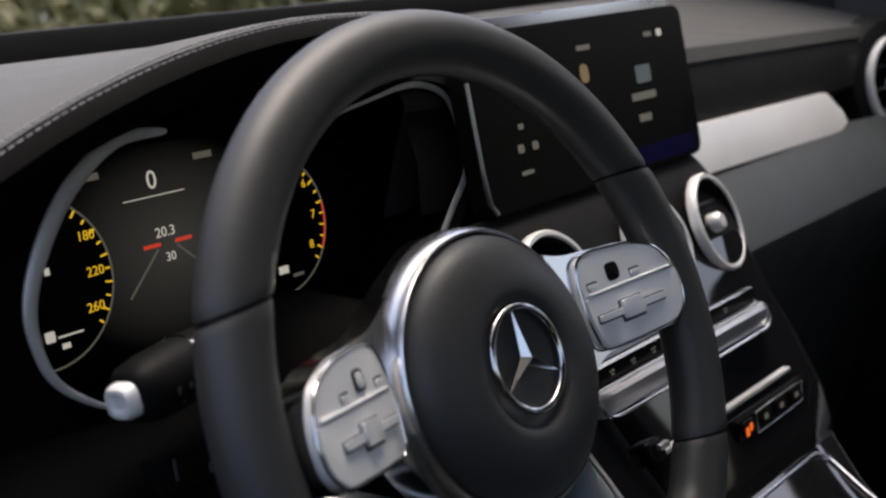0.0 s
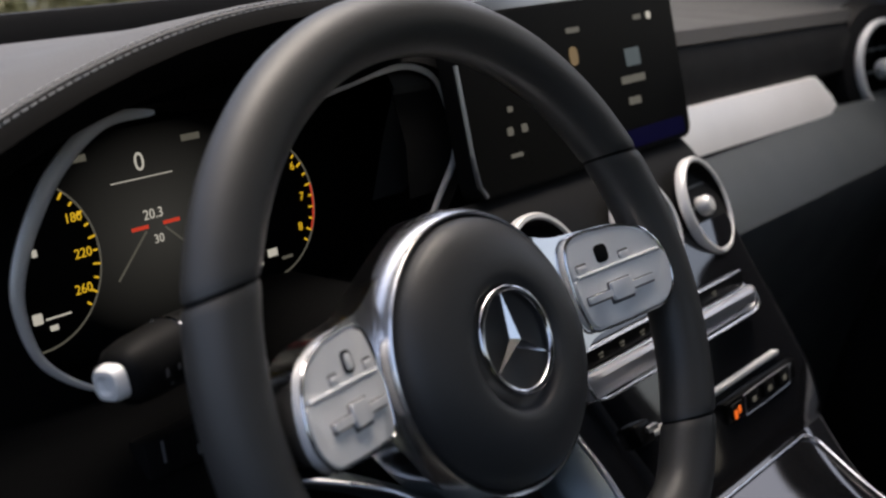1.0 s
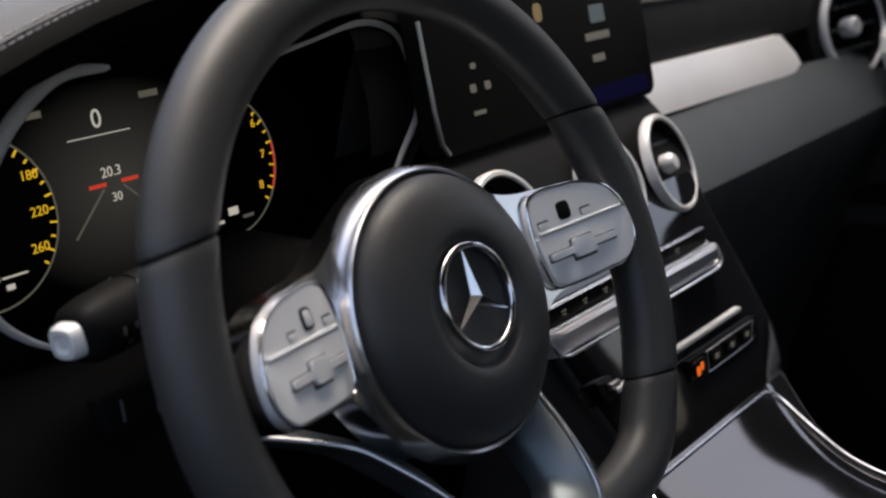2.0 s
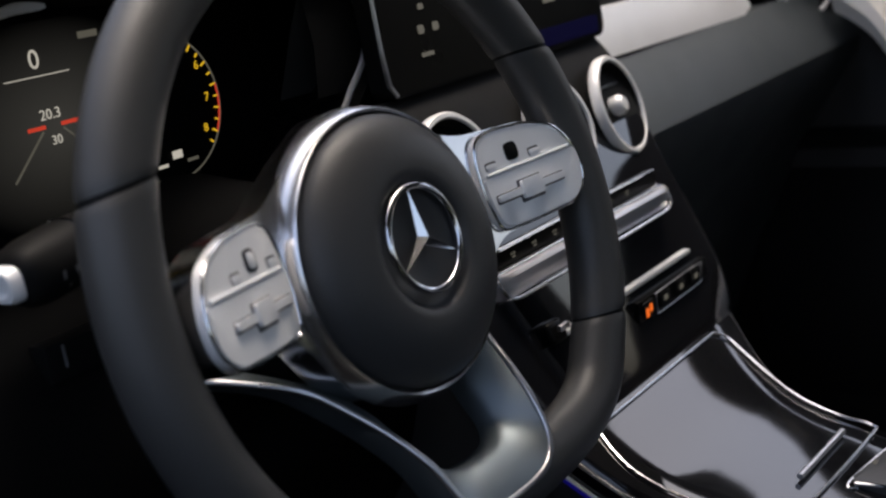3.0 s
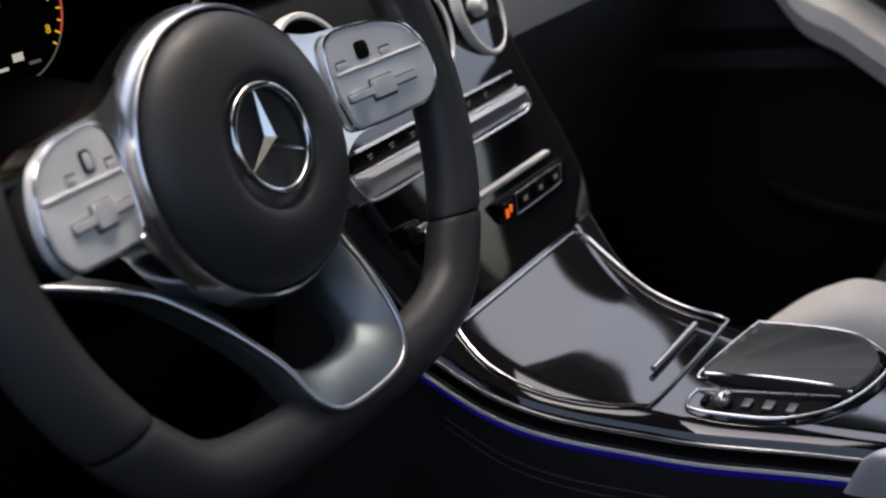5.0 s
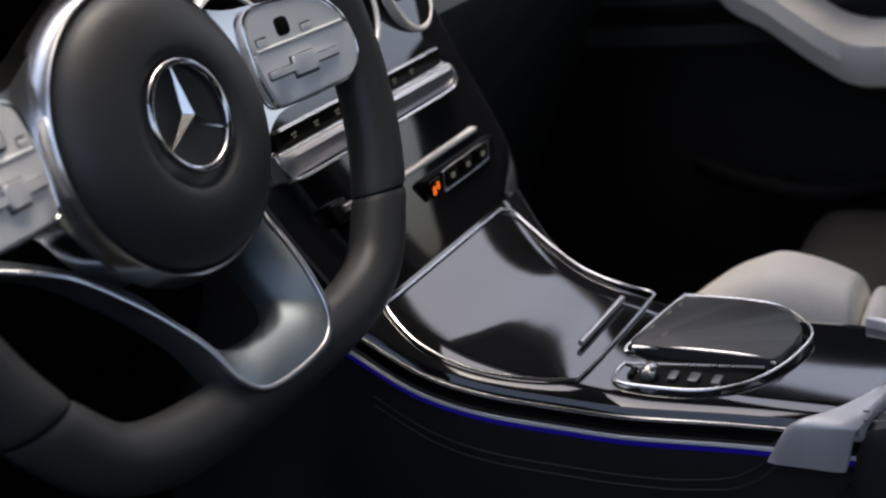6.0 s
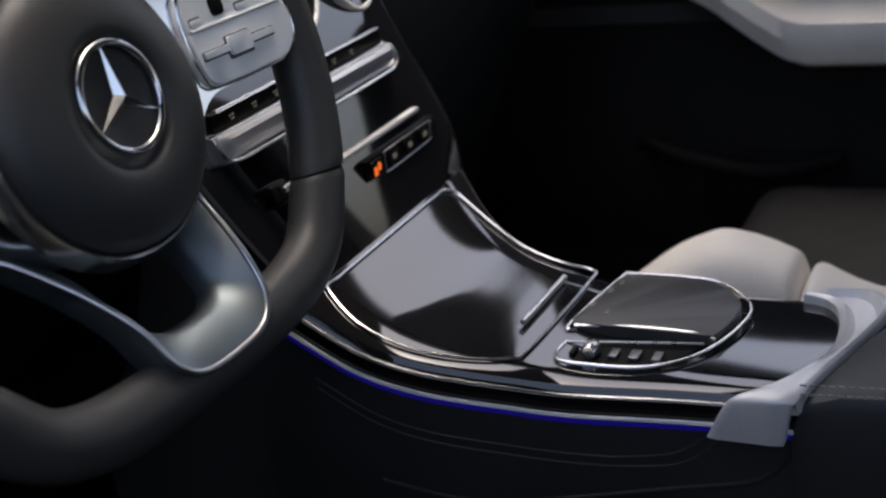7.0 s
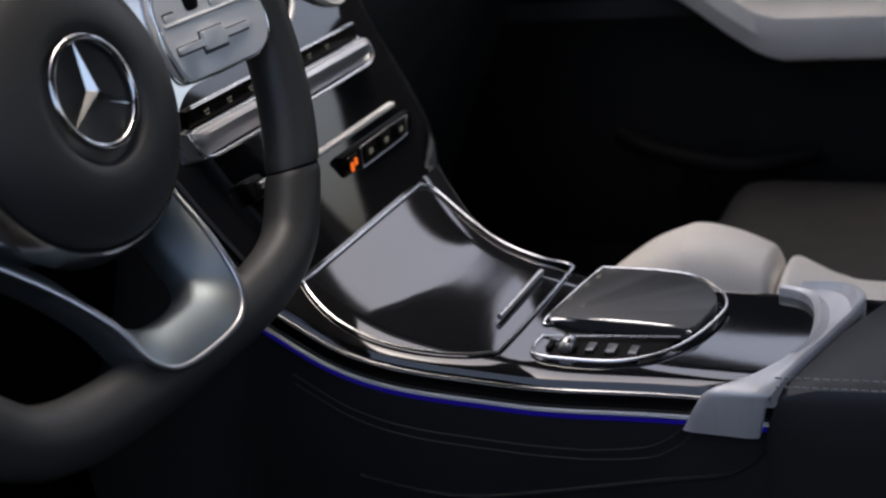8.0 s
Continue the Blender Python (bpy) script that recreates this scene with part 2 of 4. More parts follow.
# passenger side above the sill: window opening between the mirror corner and the door pillar
opening = [(-0.53, 0.50), (-0.47, 0.50), (-0.445, 0.54), (-0.40, 0.595), (-0.365, 0.64), (-0.31, 0.72), (-0.27, 0.765), (-0.15, 0.778), (0.0, 0.78), (0.045, 0.81), (0.062, 0.855), (0.078, 0.915), (0.08, 0.955), (0.075, 0.985), (0.045, 1.055), (0.0, 1.115), (-0.06, 1.13), (-0.2, 1.13), (-0.53, 1.13)]
mid = Vector((-0.2, 0.96))
ring = [Vector(p) for p in rounded(opening, 0.02, 3)]
frame_rows = []
for x, k in ((1.02, 1.0), (1.065, 1.0), (1.065, 0.0), (1.02, 0.0)):
    row = []
    for p in ring:
        d = (p - mid).normalized()
        far = min((0.75 / abs(d.x)) if d.x else 9, ((0.22 if d.y > 0 else 0.52) / abs(d.y)) if d.y else 9)
        q = p if k else mid + d * max(far, (p - mid).length + 0.02)
        row.append((x, q.x, q.y))
    frame_rows.append(row)
frame_rows.append(frame_rows[0])
setting("window_2", loft(frame_rows, closed=True), HEADLINER, "black trimmed passenger window frame", "window frame")
setting("wall_back_east", box((0.05, 1.2, 0.75), (1.045, -1.15, 0.78), 0.004), HEADLINER, "dark tinted rear side of the cabin", "wall")
setting("wall_back_west", box((0.05, 0.85, 0.75), (-0.455, -1.35, 0.78), 0.004), HEADLINER, "dark tinted rear side of the cabin", "wall")

# wing mirror outside the passenger window
mirror = thing("wing_mirror", None, "dark wing mirror outside the passenger window", "wing mirror")
bm = bmesh.new()
bmesh.ops.create_uvsphere(bm, u_segments=32, v_segments=20, radius=1)
for v in bm.verts:
    c = [math.copysign(abs(q) ** 0.6, q) for q in v.co]
    v.co = Vector((1.125 + 0.04 * c[0], -0.06 + (0.12 - 0.02 * c[2]) * c[1], 0.925 + 0.034 * c[2] - 0.016 * c[1]))
part("shell", bm, BLACK, mirror, "black rounded shell")
part("glass", slab(rounded([(-0.028, -0.022), (0.028, -0.022), (0.028, 0.022), (-0.028, 0.022)], 0.008), 0, 0.003, m=facing(1.125, -0.178, 0.94)), CHROME, mirror, "mirror glass")
part("foot", tube([(1.05, 0.075, 0.84), (1.09, 0.06, 0.87), (1.12, 0.03, 0.90)], 0.016, sides=10), BLACK, mirror)

# passenger door with its cream armrest
door = thing("passenger_door", pose(1.0, -0.3, 0.1), "dark door panel with a cream leather armrest band", "door")
part("panel", loft([[(x, y, z) for x, z in ((0.02, -0.03), (-0.0, 0.05), (0.0, 0.2), (0.025, 0.27), (0.025, 0.35), (0.012, 0.385), (0.03, 0.398), (0.045, 0.395), (0.045, 0.0))] for y in (-0.52, -0.3, 0.0, 0.3, 0.56)], closed=True, cap=True), DASH_DARK, door)
arm = smooth([(0, 0.42, 0.56), (0, 0.38, 0.53), (0, 0.342, 0.474), (0, 0.303, 0.42), (0, 0.262, 0.396), (0, 0.233, 0.374), (0, 0.2, 0.350), (0, 0.164, 0.331), (0, 0.1, 0.328), (0, -0.3, 0.328), (0, -0.5, 0.33)], steps=5)
rows = []
for p in arm:
    w = 0.030 + 0.006 * max(0.0, min(1.0, (0.41 - p.y) / 0.25))
    rows.append([(0.02, p.y, p.z + w), (-0.03, p.y, p.z + w), (-0.055, p.y, p.z + w * 0.6), (-0.06, p.y, p.z), (-0.05, p.y, p.z - w * 0.7), (-0.02, p.y, p.z - w), (0.02, p.y, p.z - w)])
part("armrest", loft(rows, closed=True, cap=True), CREAM, door, "cream leather armrest band")
part("pull_handle", tube(smooth([(-0.01, 0.36, 0.2), (-0.035, 0.3, 0.185), (-0.04, 0.2, 0.17), (-0.01, 0.12, 0.18)]), 0.012), BLACK, door)
part("speaker_grille", lathe([(0, 0.004), (0.06, 0.004), (0.07, 0.0), (0.07, -0.004)], 32, Matrix.Translation((-0.006, 0.22, 0.12)) @ pose(0, 0, 0, 0, -90)), BLACK, door)

# ---------------------------------------------------------------- dashboard
dash = thing("dashboard", None, "dark grey soft dashboard with stitched instrument hood", "dashboard")


def hood(x):
    return 0.83 - 0.95 * (x - 0.02) ** 2 if x < 0.02 else 0.83 - 0.5 * (x - 0.02) ** 2


def grid(xs, profile):
    return [[(x, y, z) for y, z in profile(x)] for x in xs]


xs = [-0.5 + 0.03 * k for k in range(22)]
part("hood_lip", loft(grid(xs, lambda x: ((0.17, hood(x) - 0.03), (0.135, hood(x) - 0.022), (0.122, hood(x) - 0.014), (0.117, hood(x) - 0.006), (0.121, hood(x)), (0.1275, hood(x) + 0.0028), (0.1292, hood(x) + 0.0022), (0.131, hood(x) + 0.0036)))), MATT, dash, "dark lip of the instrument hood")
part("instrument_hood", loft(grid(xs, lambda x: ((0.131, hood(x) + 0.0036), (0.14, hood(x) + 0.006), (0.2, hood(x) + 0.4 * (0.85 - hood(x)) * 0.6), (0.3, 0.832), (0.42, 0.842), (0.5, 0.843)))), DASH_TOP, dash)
for row in (0.1255, 0.134):
    bm = bmesh.new()
    x = -0.45
    while x < 0.13:
        bmesh.ops.create_cube(bm, size=1, matrix=Matrix.Translation((x, row, hood(x) + (0.0024 if row < 0.13 else 0.0048))) @ pose(0, 0, 0, 0, math.degrees(math.atan(1.9 * (x - 0.02))) if x < 0.02 else 0) @ Matrix.Diagonal((0.0034, 0.0009, 0.0008, 1)))
        x += 0.005
    part("stitching", bm, THREAD, dash, "grey seam stitching")["kind"] = "stuff"
px = [0.13 + 0.03 * k for k in range(32)]
part("upper_panel", loft(grid(px, lambda x: ((0.21, 0.70), (0.19, 0.745), (0.175, 0.764 - 0.03 * (x - 0.45)), (0.18, 0.777 - 0.03 * (x - 0.45)), (0.2, 0.782 - 0.03 * (x - 0.45)), (0.3, 0.8), (0.42, 0.835), (0.5, 0.845)))), mat("upper dash skin", (0.05, 0.05, 0.05), 0.62, grain=1, scale=700, bump=0.3, spec=0.15), dash)
part("dark_band", loft(grid(px, lambda x: ((0.2, 0.69), (0.176, 0.70), (0.172, 0.735), (0.178, 0.765 - 0.03 * (x - 0.45))))), DASH_DARK, dash)
trim_rows = []
for k in range(25):
    x = 0.36 + 0.44 * k / 24
    t = k / 24
    top = 0.711 - 0.010 * t - (0.012 if k == 24 else 0)
    low = 0.668 - 0.008 * t - 0.016 * max(0.0, 1 - 5 * t) ** 2 + (0.008 if k == 24 else 0)
    trim_rows.append([(x, 0.2, top + 0.003), (x, 0.168, top), (x, 0.160, (top + low) / 2), (x, 0.156, low), (x, 0.2, low - 0.003)])
part("trim_strip", loft(trim_rows, closed=True, cap=True), SILVER, dash, "broad satin silver trim strip")
part("lower_panel", loft(grid([0.425 + 0.03 * k for k in range(21)], lambda x: ((0.2, 0.66), (0.157, 0.662), (0.138, 0.64), (0.122, 0.615), (0.115, 0.6), (0.12, 0.582), (0.15, 0.54), (0.2, 0.47), (0.26, 0.35), (0.36, 0.12)))), DASH_TEAL, dash)
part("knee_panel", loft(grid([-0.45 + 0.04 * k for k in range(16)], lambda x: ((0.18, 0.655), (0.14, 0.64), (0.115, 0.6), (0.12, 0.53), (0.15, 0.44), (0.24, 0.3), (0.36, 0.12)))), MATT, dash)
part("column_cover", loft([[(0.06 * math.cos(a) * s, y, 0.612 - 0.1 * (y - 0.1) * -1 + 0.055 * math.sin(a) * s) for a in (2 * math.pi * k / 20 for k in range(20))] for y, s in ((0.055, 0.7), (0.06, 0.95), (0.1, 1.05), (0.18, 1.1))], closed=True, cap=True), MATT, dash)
part("side_switch", box((0.042, 0.014, 0.02), (-0.125, 0.129, 0.6235), 0.003), BLACK, dash)
part("switch_mark", box((0.0012, 0.001, 0.011), (-0.136, 0.1212, 0.626), 0), LIT_FAINT, dash)
part("switch_mark", box((0.006, 0.001, 0.005), (-0.113, 0.1212, 0.620), 0), LIT_FAINT, dash)

# instrument cluster
cluster = thing("instrument_cluster", None, "digital instrument display with yellow dials in a black housing", "instrument cluster")
outline = smooth([(-0.14, 0.655), (-0.163, 0.674), (-0.174, 0.702), (-0.171, 0.724), (-0.157, 0.748), (-0.135, 0.77), (-0.108, 0.786), (-0.06, 0.79), (0.0, 0.782), (0.064, 0.781), (0.118, 0.789), (0.146, 0.787), (0.168, 0.776), (0.178, 0.752), (0.178, 0.722), (0.16, 0.698), (0.138, 0.68), (0.1, 0.655), (0.0, 0.65), (-0.08, 0.65)], True, 4)
outline = [(p.x, p.y) for p in [Vector((*q[:2], 0)) for q in outline]]
cx, cz = 0.0, 0.72
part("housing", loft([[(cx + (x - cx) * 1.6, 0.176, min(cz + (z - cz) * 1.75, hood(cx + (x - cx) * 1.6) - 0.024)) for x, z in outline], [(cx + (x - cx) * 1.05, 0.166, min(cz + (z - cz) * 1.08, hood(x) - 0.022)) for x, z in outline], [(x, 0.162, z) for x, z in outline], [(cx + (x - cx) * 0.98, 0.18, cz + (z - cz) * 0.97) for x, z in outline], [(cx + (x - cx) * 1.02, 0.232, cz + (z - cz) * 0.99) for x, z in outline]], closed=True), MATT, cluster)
screen = part("display", box((0.37, 0.006, 0.155), (0.0, 0.231, 0.722), 0.001), GLASSY, cluster, "black digital display")
FIELD = mat("lit field", (0.006, 0.006, 0.006), 0.4, emit=(0.9, 0.87, 0.8), power=0.01, vary=0, spec=0.05)
nt = FIELD.node_tree
co, mp, gr, mu = (nt.nodes.new(f"ShaderNode{k}") for k in ("TexCoord", "Mapping", "TexGradient", "Math"))
mp.vector_type = "TEXTURE"
mp.inputs["Location"].default_value, mp.inputs["Scale"].default_value = (-0.03, 0.2281, 0.718), (0.085, 0.085, 0.062)
gr.gradient_type, mu.operation = "SPHERICAL", "MULTIPLY"
mu.inputs[1].default_value = 0.015
nt.links.new(co.outputs["Object"], mp.inputs["Vector"])
nt.links.new(mp.outputs[0], gr.inputs["Vector"])
nt.links.new(gr.outputs["Fac"], mu.inputs[0])
nt.links.new(mu.outputs[0], next(n for n in nt.nodes if n.type == "BSDF_PRINCIPLED").inputs["Emission Strength"])
part("display_field", slab(rounded([(-0.12, 0.656), (0.05, 0.656), (0.05, 0.778), (-0.12, 0.778)], 0.02), -0.0003, 0.0, m=Matrix.Translation((0, 0.2278, 0)) @ BACK), FIELD, cluster, "faintly lit display field")
bez = smooth([(-0.082, 0.150, 0.7865), (-0.108, 0.158, 0.786), (-0.135, 0.160, 0.770), (-0.156, 0.160, 0.747), (-0.170, 0.160, 0.722), (-0.173, 0.160, 0.701), (-0.166, 0.160, 0.677), (-0.143, 0.160, 0.658), (-0.12, 0.16, 0.652)], steps=6)
n = len(bez)
part("bezel_trim", tube(bez, [0.0011 + 0.0036 * max(0, math.sin(math.pi * min(1, 1.1 * k / n) ** 0.65)) for k in range(n)], normal=(0, 1, 0), flat=0.6), SILVER, cluster, "bright chrome edge")
bez = smooth([(0.05, 0.17, 0.776), (0.08, 0.17, 0.781), (0.118, 0.168, 0.787), (0.144, 0.168, 0.786), (0.168, 0.17, 0.775), (0.177, 0.17, 0.751), (0.177, 0.17, 0.723), (0.156, 0.17, 0.700), (0.139, 0.17, 0.682), (0.12, 0.17, 0.662)], steps=6)
n = len(bez)
part("bezel_trim", tube(bez, [0.0010 + 0.0024 * math.sin(math.pi * (k + 0.5) / n) ** 0.7 for k in range(n)], normal=(0, 1, 0), flat=0.6), SILVER, cluster, "bright chrome edge")


def dial(cx, cz, r, y, texts, red=None):
    """A drawn dial: a thin ring, ticks along its right side and its numbers."""
    d = part("dial", slab(disc(r), 0, 0.0006, m=facing(cx, y + 0.001, cz)), GLASSY, cluster, "round black dial")
    part("dial_ring", tube([(cx + r * math.cos(a), y - 0.0002, cz + r * math.sin(a)) for a in (2 * math.pi * k / 48 for k in range(48))], 0.0006, True, 6), LIT_DIM, d)
    for k in range(-5, 9):
        a = radians(-40 + 10 * (k + 5))
        big = k % 2 == 0
        part("tick", box((0.0045 if big else 0.0028, 0.0006, 0.0011), (0, 0, 0), 0, m=Matrix.Translation((cx + (r - 0.003) * math.cos(a), y - 0.0006, cz + (r - 0.003) * math.sin(a))) @ pose(0, 0, 0, 0, -math.degrees(a))), LIT_YELLOW, d)
    for text, x, z in texts:
        lettering("number", text, 0.0077, facing(x, y - 0.0006, z), LIT_YELLOW, d, "yellow lit number")
    if red:
        part("red_zone", tube([(cx + (r - 0.001) * math.cos(radians(a)), y - 0.0006, cz + (r - 0.001) * math.sin(radians(a))) for a in range(red[0], red[1], 4)], 0.0006, sides=6), LIT_RED, d)
    return d


speed = dial(-0.125, 0.7145, 0.047, 0.2272, (("180", -0.091, 0.735), ("220", -0.089, 0.7145), ("260", -0.093, 0.695)))
part("fuel_mark", slab(rounded([(-0.003, -0.003), (0.003, -0.003), (0.003, 0.003), (-0.003, 0.003)], 0.001), 0, 0.0005, m=facing(-0.125, 0.2264, 0.686)), LIT_WHITE, speed)
part("bar", box((0.016, 0.0005, 0.001), (-0.112, 0.2264, 0.6845), 0), LIT_WHITE, speed)
part("bar", box((0.005, 0.0005, 0.003), (-0.116, 0.2264, 0.679), 0), LIT_WHITE, speed)
part("bar", box((0.003, 0.0005, 0.004), (-0.119, 0.2264, 0.721), 0), LIT_WHITE, speed)
tach = dial(0.046, 0.7125, 0.046, 0.2272, (("6", 0.0775, 0.734), ("7", 0.0815, 0.713), ("8", 0.076, 0.694)), (-30, 14))
part("needle", tube([(0.043, 0.2262, 0.716), (0.034, 0.2262, 0.705), (0.024, 0.2262, 0.6945)], [0.0014, 0.0011, 0.0006], sides=6), LIT_RED, tach, "red needle")
part("bar", box((0.008, 0.0005, 0.005), (0.048, 0.2264, 0.683), 0), LIT_WHITE, tach)
part("bar", box((0.008, 0.0005, 0.002), (0.035, 0.2264, 0.678), 0), LIT_WHITE, tach)
part("bar", box((0.009, 0.0005, 0.002), (0.06, 0.2264, 0.6775), 0), LIT_DIM, tach)
part("bar", box((0.003, 0.0005, 0.004), (0.046, 0.2264, 0.722), 0), LIT_WHITE, tach)
lettering("number", "0", 0.0155, facing(-0.040, 0.2274, 0.757), LIT_WHITE, screen, "white lit number")
lettering("number", "20.3", 0.0085, facing(-0.037, 0.2274, 0.726), LIT_WHITE, screen, "white lit number")
lettering("number", "30", 0.0075, facing(-0.036, 0.2274, 0.711), LIT_WHITE, screen, "white lit number")
part("bar", box((0.044, 0.0005, 0.0006), (-0.040, 0.2274, 0.748), 0), LIT_WHITE, screen)
part("bar", box((0.014, 0.0005, 0.004), (0.0, 0.2274, 0.766), 0), LIT_DIM, screen)
part("bar", box((0.010, 0.0005, 0.004), (-0.080, 0.2274, 0.766), 0), LIT_DIM, screen)
part("bar", box((0.012, 0.0005, 0.0022), (-0.048, 0.2274, 0.7195), 0), LIT_RED, screen)
part("bar", box((0.012, 0.0005, 0.0022), (-0.025, 0.2274, 0.7195), 0), LIT_RED, screen)
part("lane_line", tube([(-0.044, 0.2276, 0.717), (-0.069, 0.2276, 0.693)], 0.0007, sides=4), LIT_DIM, screen)
part("lane_line", tube([(-0.03, 0.2276, 0.717), (-0.005, 0.2276, 0.693)], 0.0007, sides=4), LIT_DIM, screen)

# centre display
disp = thing("centre_display", facing(0.31, 0.146, 0.752, 3), "upright black touch display standing on the dashboard", "display")
part("casing", slab(rounded([(-0.147, -0.062), (0.147, -0.062), (0.147, 0.062), (-0.147, 0.062)], 0.01), -0.016, 0.0, 0.0015), BLACK, disp)
glass = part("glass", slab(rounded([(-0.145, -0.06), (0.145, -0.06), (0.145, 0.06), (-0.145, 0.06)], 0.009), 0.0, 0.0012), GLASSY, disp)
part("top_edge", box((0.285, 0.016, 0.002), (0.0, 0.0628, -0.008), 0.0006), SATIN, disp, "bright metal top edge")
part("side_edge", tube([(-0.1475, 0.03, 0.0), (-0.1475, -0.03, 0.0), (-0.146, -0.052, 0.0), (-0.14, -0.06, 0.0)], 0.0018, sides=8), SATIN, disp, "bright metal side edge")
for x, z, w, h, mt, r in ((0.07, -0.051, 0.13, 0.014, LIT_NIGHT, 0.004), (-0.01, 0.021, 0.011, 0.014, LIT_GOLD, 0.005), (0.072, 0.012, 0.022, 0.014, LIT_MAP, 0.002), (0.068, -0.005, 0.036, 0.006, LIT_DIM, 0.001), (0.065, -0.022, 0.018, 0.006, LIT_DIM, 0.001), (0.106, 0.042, 0.007, 0.006, LIT_WHITE, 0.002), (0.088, 0.042, 0.012, 0.004, LIT_DIM, 0.001), (-0.006, 0.04, 0.018, 0.004, LIT_DIM, 0.001), (-0.103, -0.021, 0.007, 0.006, LIT_DIM, 0.002), (-0.086, -0.021, 0.007, 0.006, LIT_DIM, 0.002), (-0.099, -0.006, 0.006, 0.004, LIT_DIM, 0.001), (-0.1, -0.038, 0.014, 0.003, LIT_DIM, 0.001)):
    part("screen_mark", slab(rounded([(x - w / 2, z - h / 2), (x + w / 2, z - h / 2), (x + w / 2, z + h / 2), (x - w / 2, z + h / 2)], r, 3), 0.0012, 0.0016), mt, glass)


# ---------------------------------------------------------------- air vents
def air_vent(m, r, label, group="round air vents"):
    v = thing("air_vent", m, label, "air vent", group)
    part("tube_wall", lathe([(r * 0.86, 0.002), (r * 0.84, -0.01), (r * 0.8, -0.035), (0, -0.036)]), BLACK, v)
    part("ring", lathe([(r * 0.87, -0.004), (r * 0.87, 0.002), (r * 0.89, 0.0038), (r * 0.95, 0.0038), (r * 0.99, 0.0015), (r * 0.99, -0.004)]), SILVER, v, "satin silver ring")
    for k in (-1, 0, 1):
        h = k * r * 0.42
        half = math.sqrt(max(0.0, (r * 0.82) ** 2 - h * h))
        part("slat", box((2 * half, 0.0025, 0.014), (0, h, -0.011), 0.001), DASH_TEAL, v)
    part("vane", box((0.002, 1.55 * r, 0.01), (-r * 0.3, 0, -0.026), 0.0006), BLACK, v)
    part("vane", box((0.002, 1.55 * r, 0.01), (r * 0.3, 0, -0.026), 0.0006), BLACK, v)
    part("knob", lathe([(0, 0.006), (r * 0.14, 0.0055), (r * 0.2, 0.002), (r * 0.2, -0.012), (0, -0.012)], 20), SILVER, v, "silver adjusting knob")
    return v


right_vent = air_vent(facing(0.413, 0.113, 0.637, 16) @ pose(0, 0, 0, 0, 7, 0), 0.042, "round air vent with satin silver ring and black slats")
copy_thing(right_vent, facing(0.32, 0.113, 0.637, 16))
copy_thing(right_vent, facing(0.186, 0.113, 0.637, 16))
end_vent = air_vent(facing(0.945, 0.15, 0.69, 5) @ pose(0, 0, 0, 0, -15, 0), 0.058, "large round side vent with satin silver ring")
pod = part("vent_pod", lathe([(0.06, -0.002), (0.075, -0.006), (0.085, -0.03), (0.07, -0.08), (0, -0.09)]), BLACK, end_vent, "black round pod")

# ---------------------------------------------------------------- centre console
console = thing("centre_console", None, "glossy piano black centre console with chrome lines", "centre console")
# along the console: y, z, left edge, right edge
RUN = [(0.150, 0.690, 0.112, 0.458), (0.131, 0.665, 0.115, 0.458), (0.112, 0.625, 0.120, 0.456), (0.092, 0.582, 0.128, 0.452), (0.0783, 0.545, 0.136, 0.458), (0.0653, 0.51, 0.148, 0.463), (0.056, 0.485, 0.158, 0.463), (0.045, 0.456, 0.166, 0.446), (0.0, 0.432, 0.1655, 0.398), (-0.04, 0.418, 0.171, 0.372), (-0.09, 0.406, 0.185, 0.359), (-0.13, 0.3985, 0.196, 0.357), (-0.2, 0.397, 0.205, 0.355), (-0.27, 0.397, 0.207, 0.353), (-0.36, 0.397, 0.207, 0.353)]
FOLD = 7
run = smooth([(p[0], p[1], 0) for p in RUN[:FOLD + 1]], steps=5)[:-1] + smooth([(p[0], p[1], 0) for p in RUN[FOLD:]], steps=5)
edges = smooth([(p[2], p[3], 0) for p in RUN], steps=5)
tang = [(run[min(k + 1, len(run) - 1)] - run[max(k - 1, 0)]).normalized() for k in range(len(run))]


def console_at(s, x, up=0.0):
    """A point of the console's top, by the row s and x, raised along its normal."""
    k = max(0, min(len(run) - 2, int(s)))
    f = s - k
    p, t = run[k].lerp(run[k + 1], f), tang[k].lerp(tang[k + 1], f)
    return Vector((x, p.x + t.y * up, p.y - t.x * up))


def row_of(y):
    """The row of the console's top at y, on its lower stretch."""
    for k in range(len(run) - 1):
        if run[k].x >= y > run[k + 1].x:
            return k + (run[k].x - y) / (run[k].x - run[k + 1].x)
    return len(run) - 2


def row_at(z):
    for k in range(len(run) - 1):
        if run[k].y >= z > run[k + 1].y:
            return k + (run[k].y - z) / (run[k].y - run[k + 1].y)
    return len(run) - 2


rows = []
for k in range(len(run)):
    xl, xr = edges[k].x, edges[k].y
    row = [(xl + 0.012, -0.07), (xl + 0.004, -0.03), (xl, -0.018), (xl, -0.012), (xl + 0.0015, -0.006), (xl + 0.005, -0.0015), (xl + 0.012, 0.0)]
    row += [(xl + 0.012 + (xr - xl - 0.024) * j / 8, 0.0) for j in range(1, 8)]
    row += [(xr - 0.012, 0.0), (xr - 0.005, -0.0015), (xr, -0.007), (xr + 0.002, -0.03), (xr, -0.07)]
    rows.append([console_at(k, x, up) for x, up in row])
part("vent_panel", loft(rows[:11]), BLACK, console, "matt black vent panel")
part("top_shell", loft(rows[10:]), PIANO, console, "glossy piano black shell")
rows = []
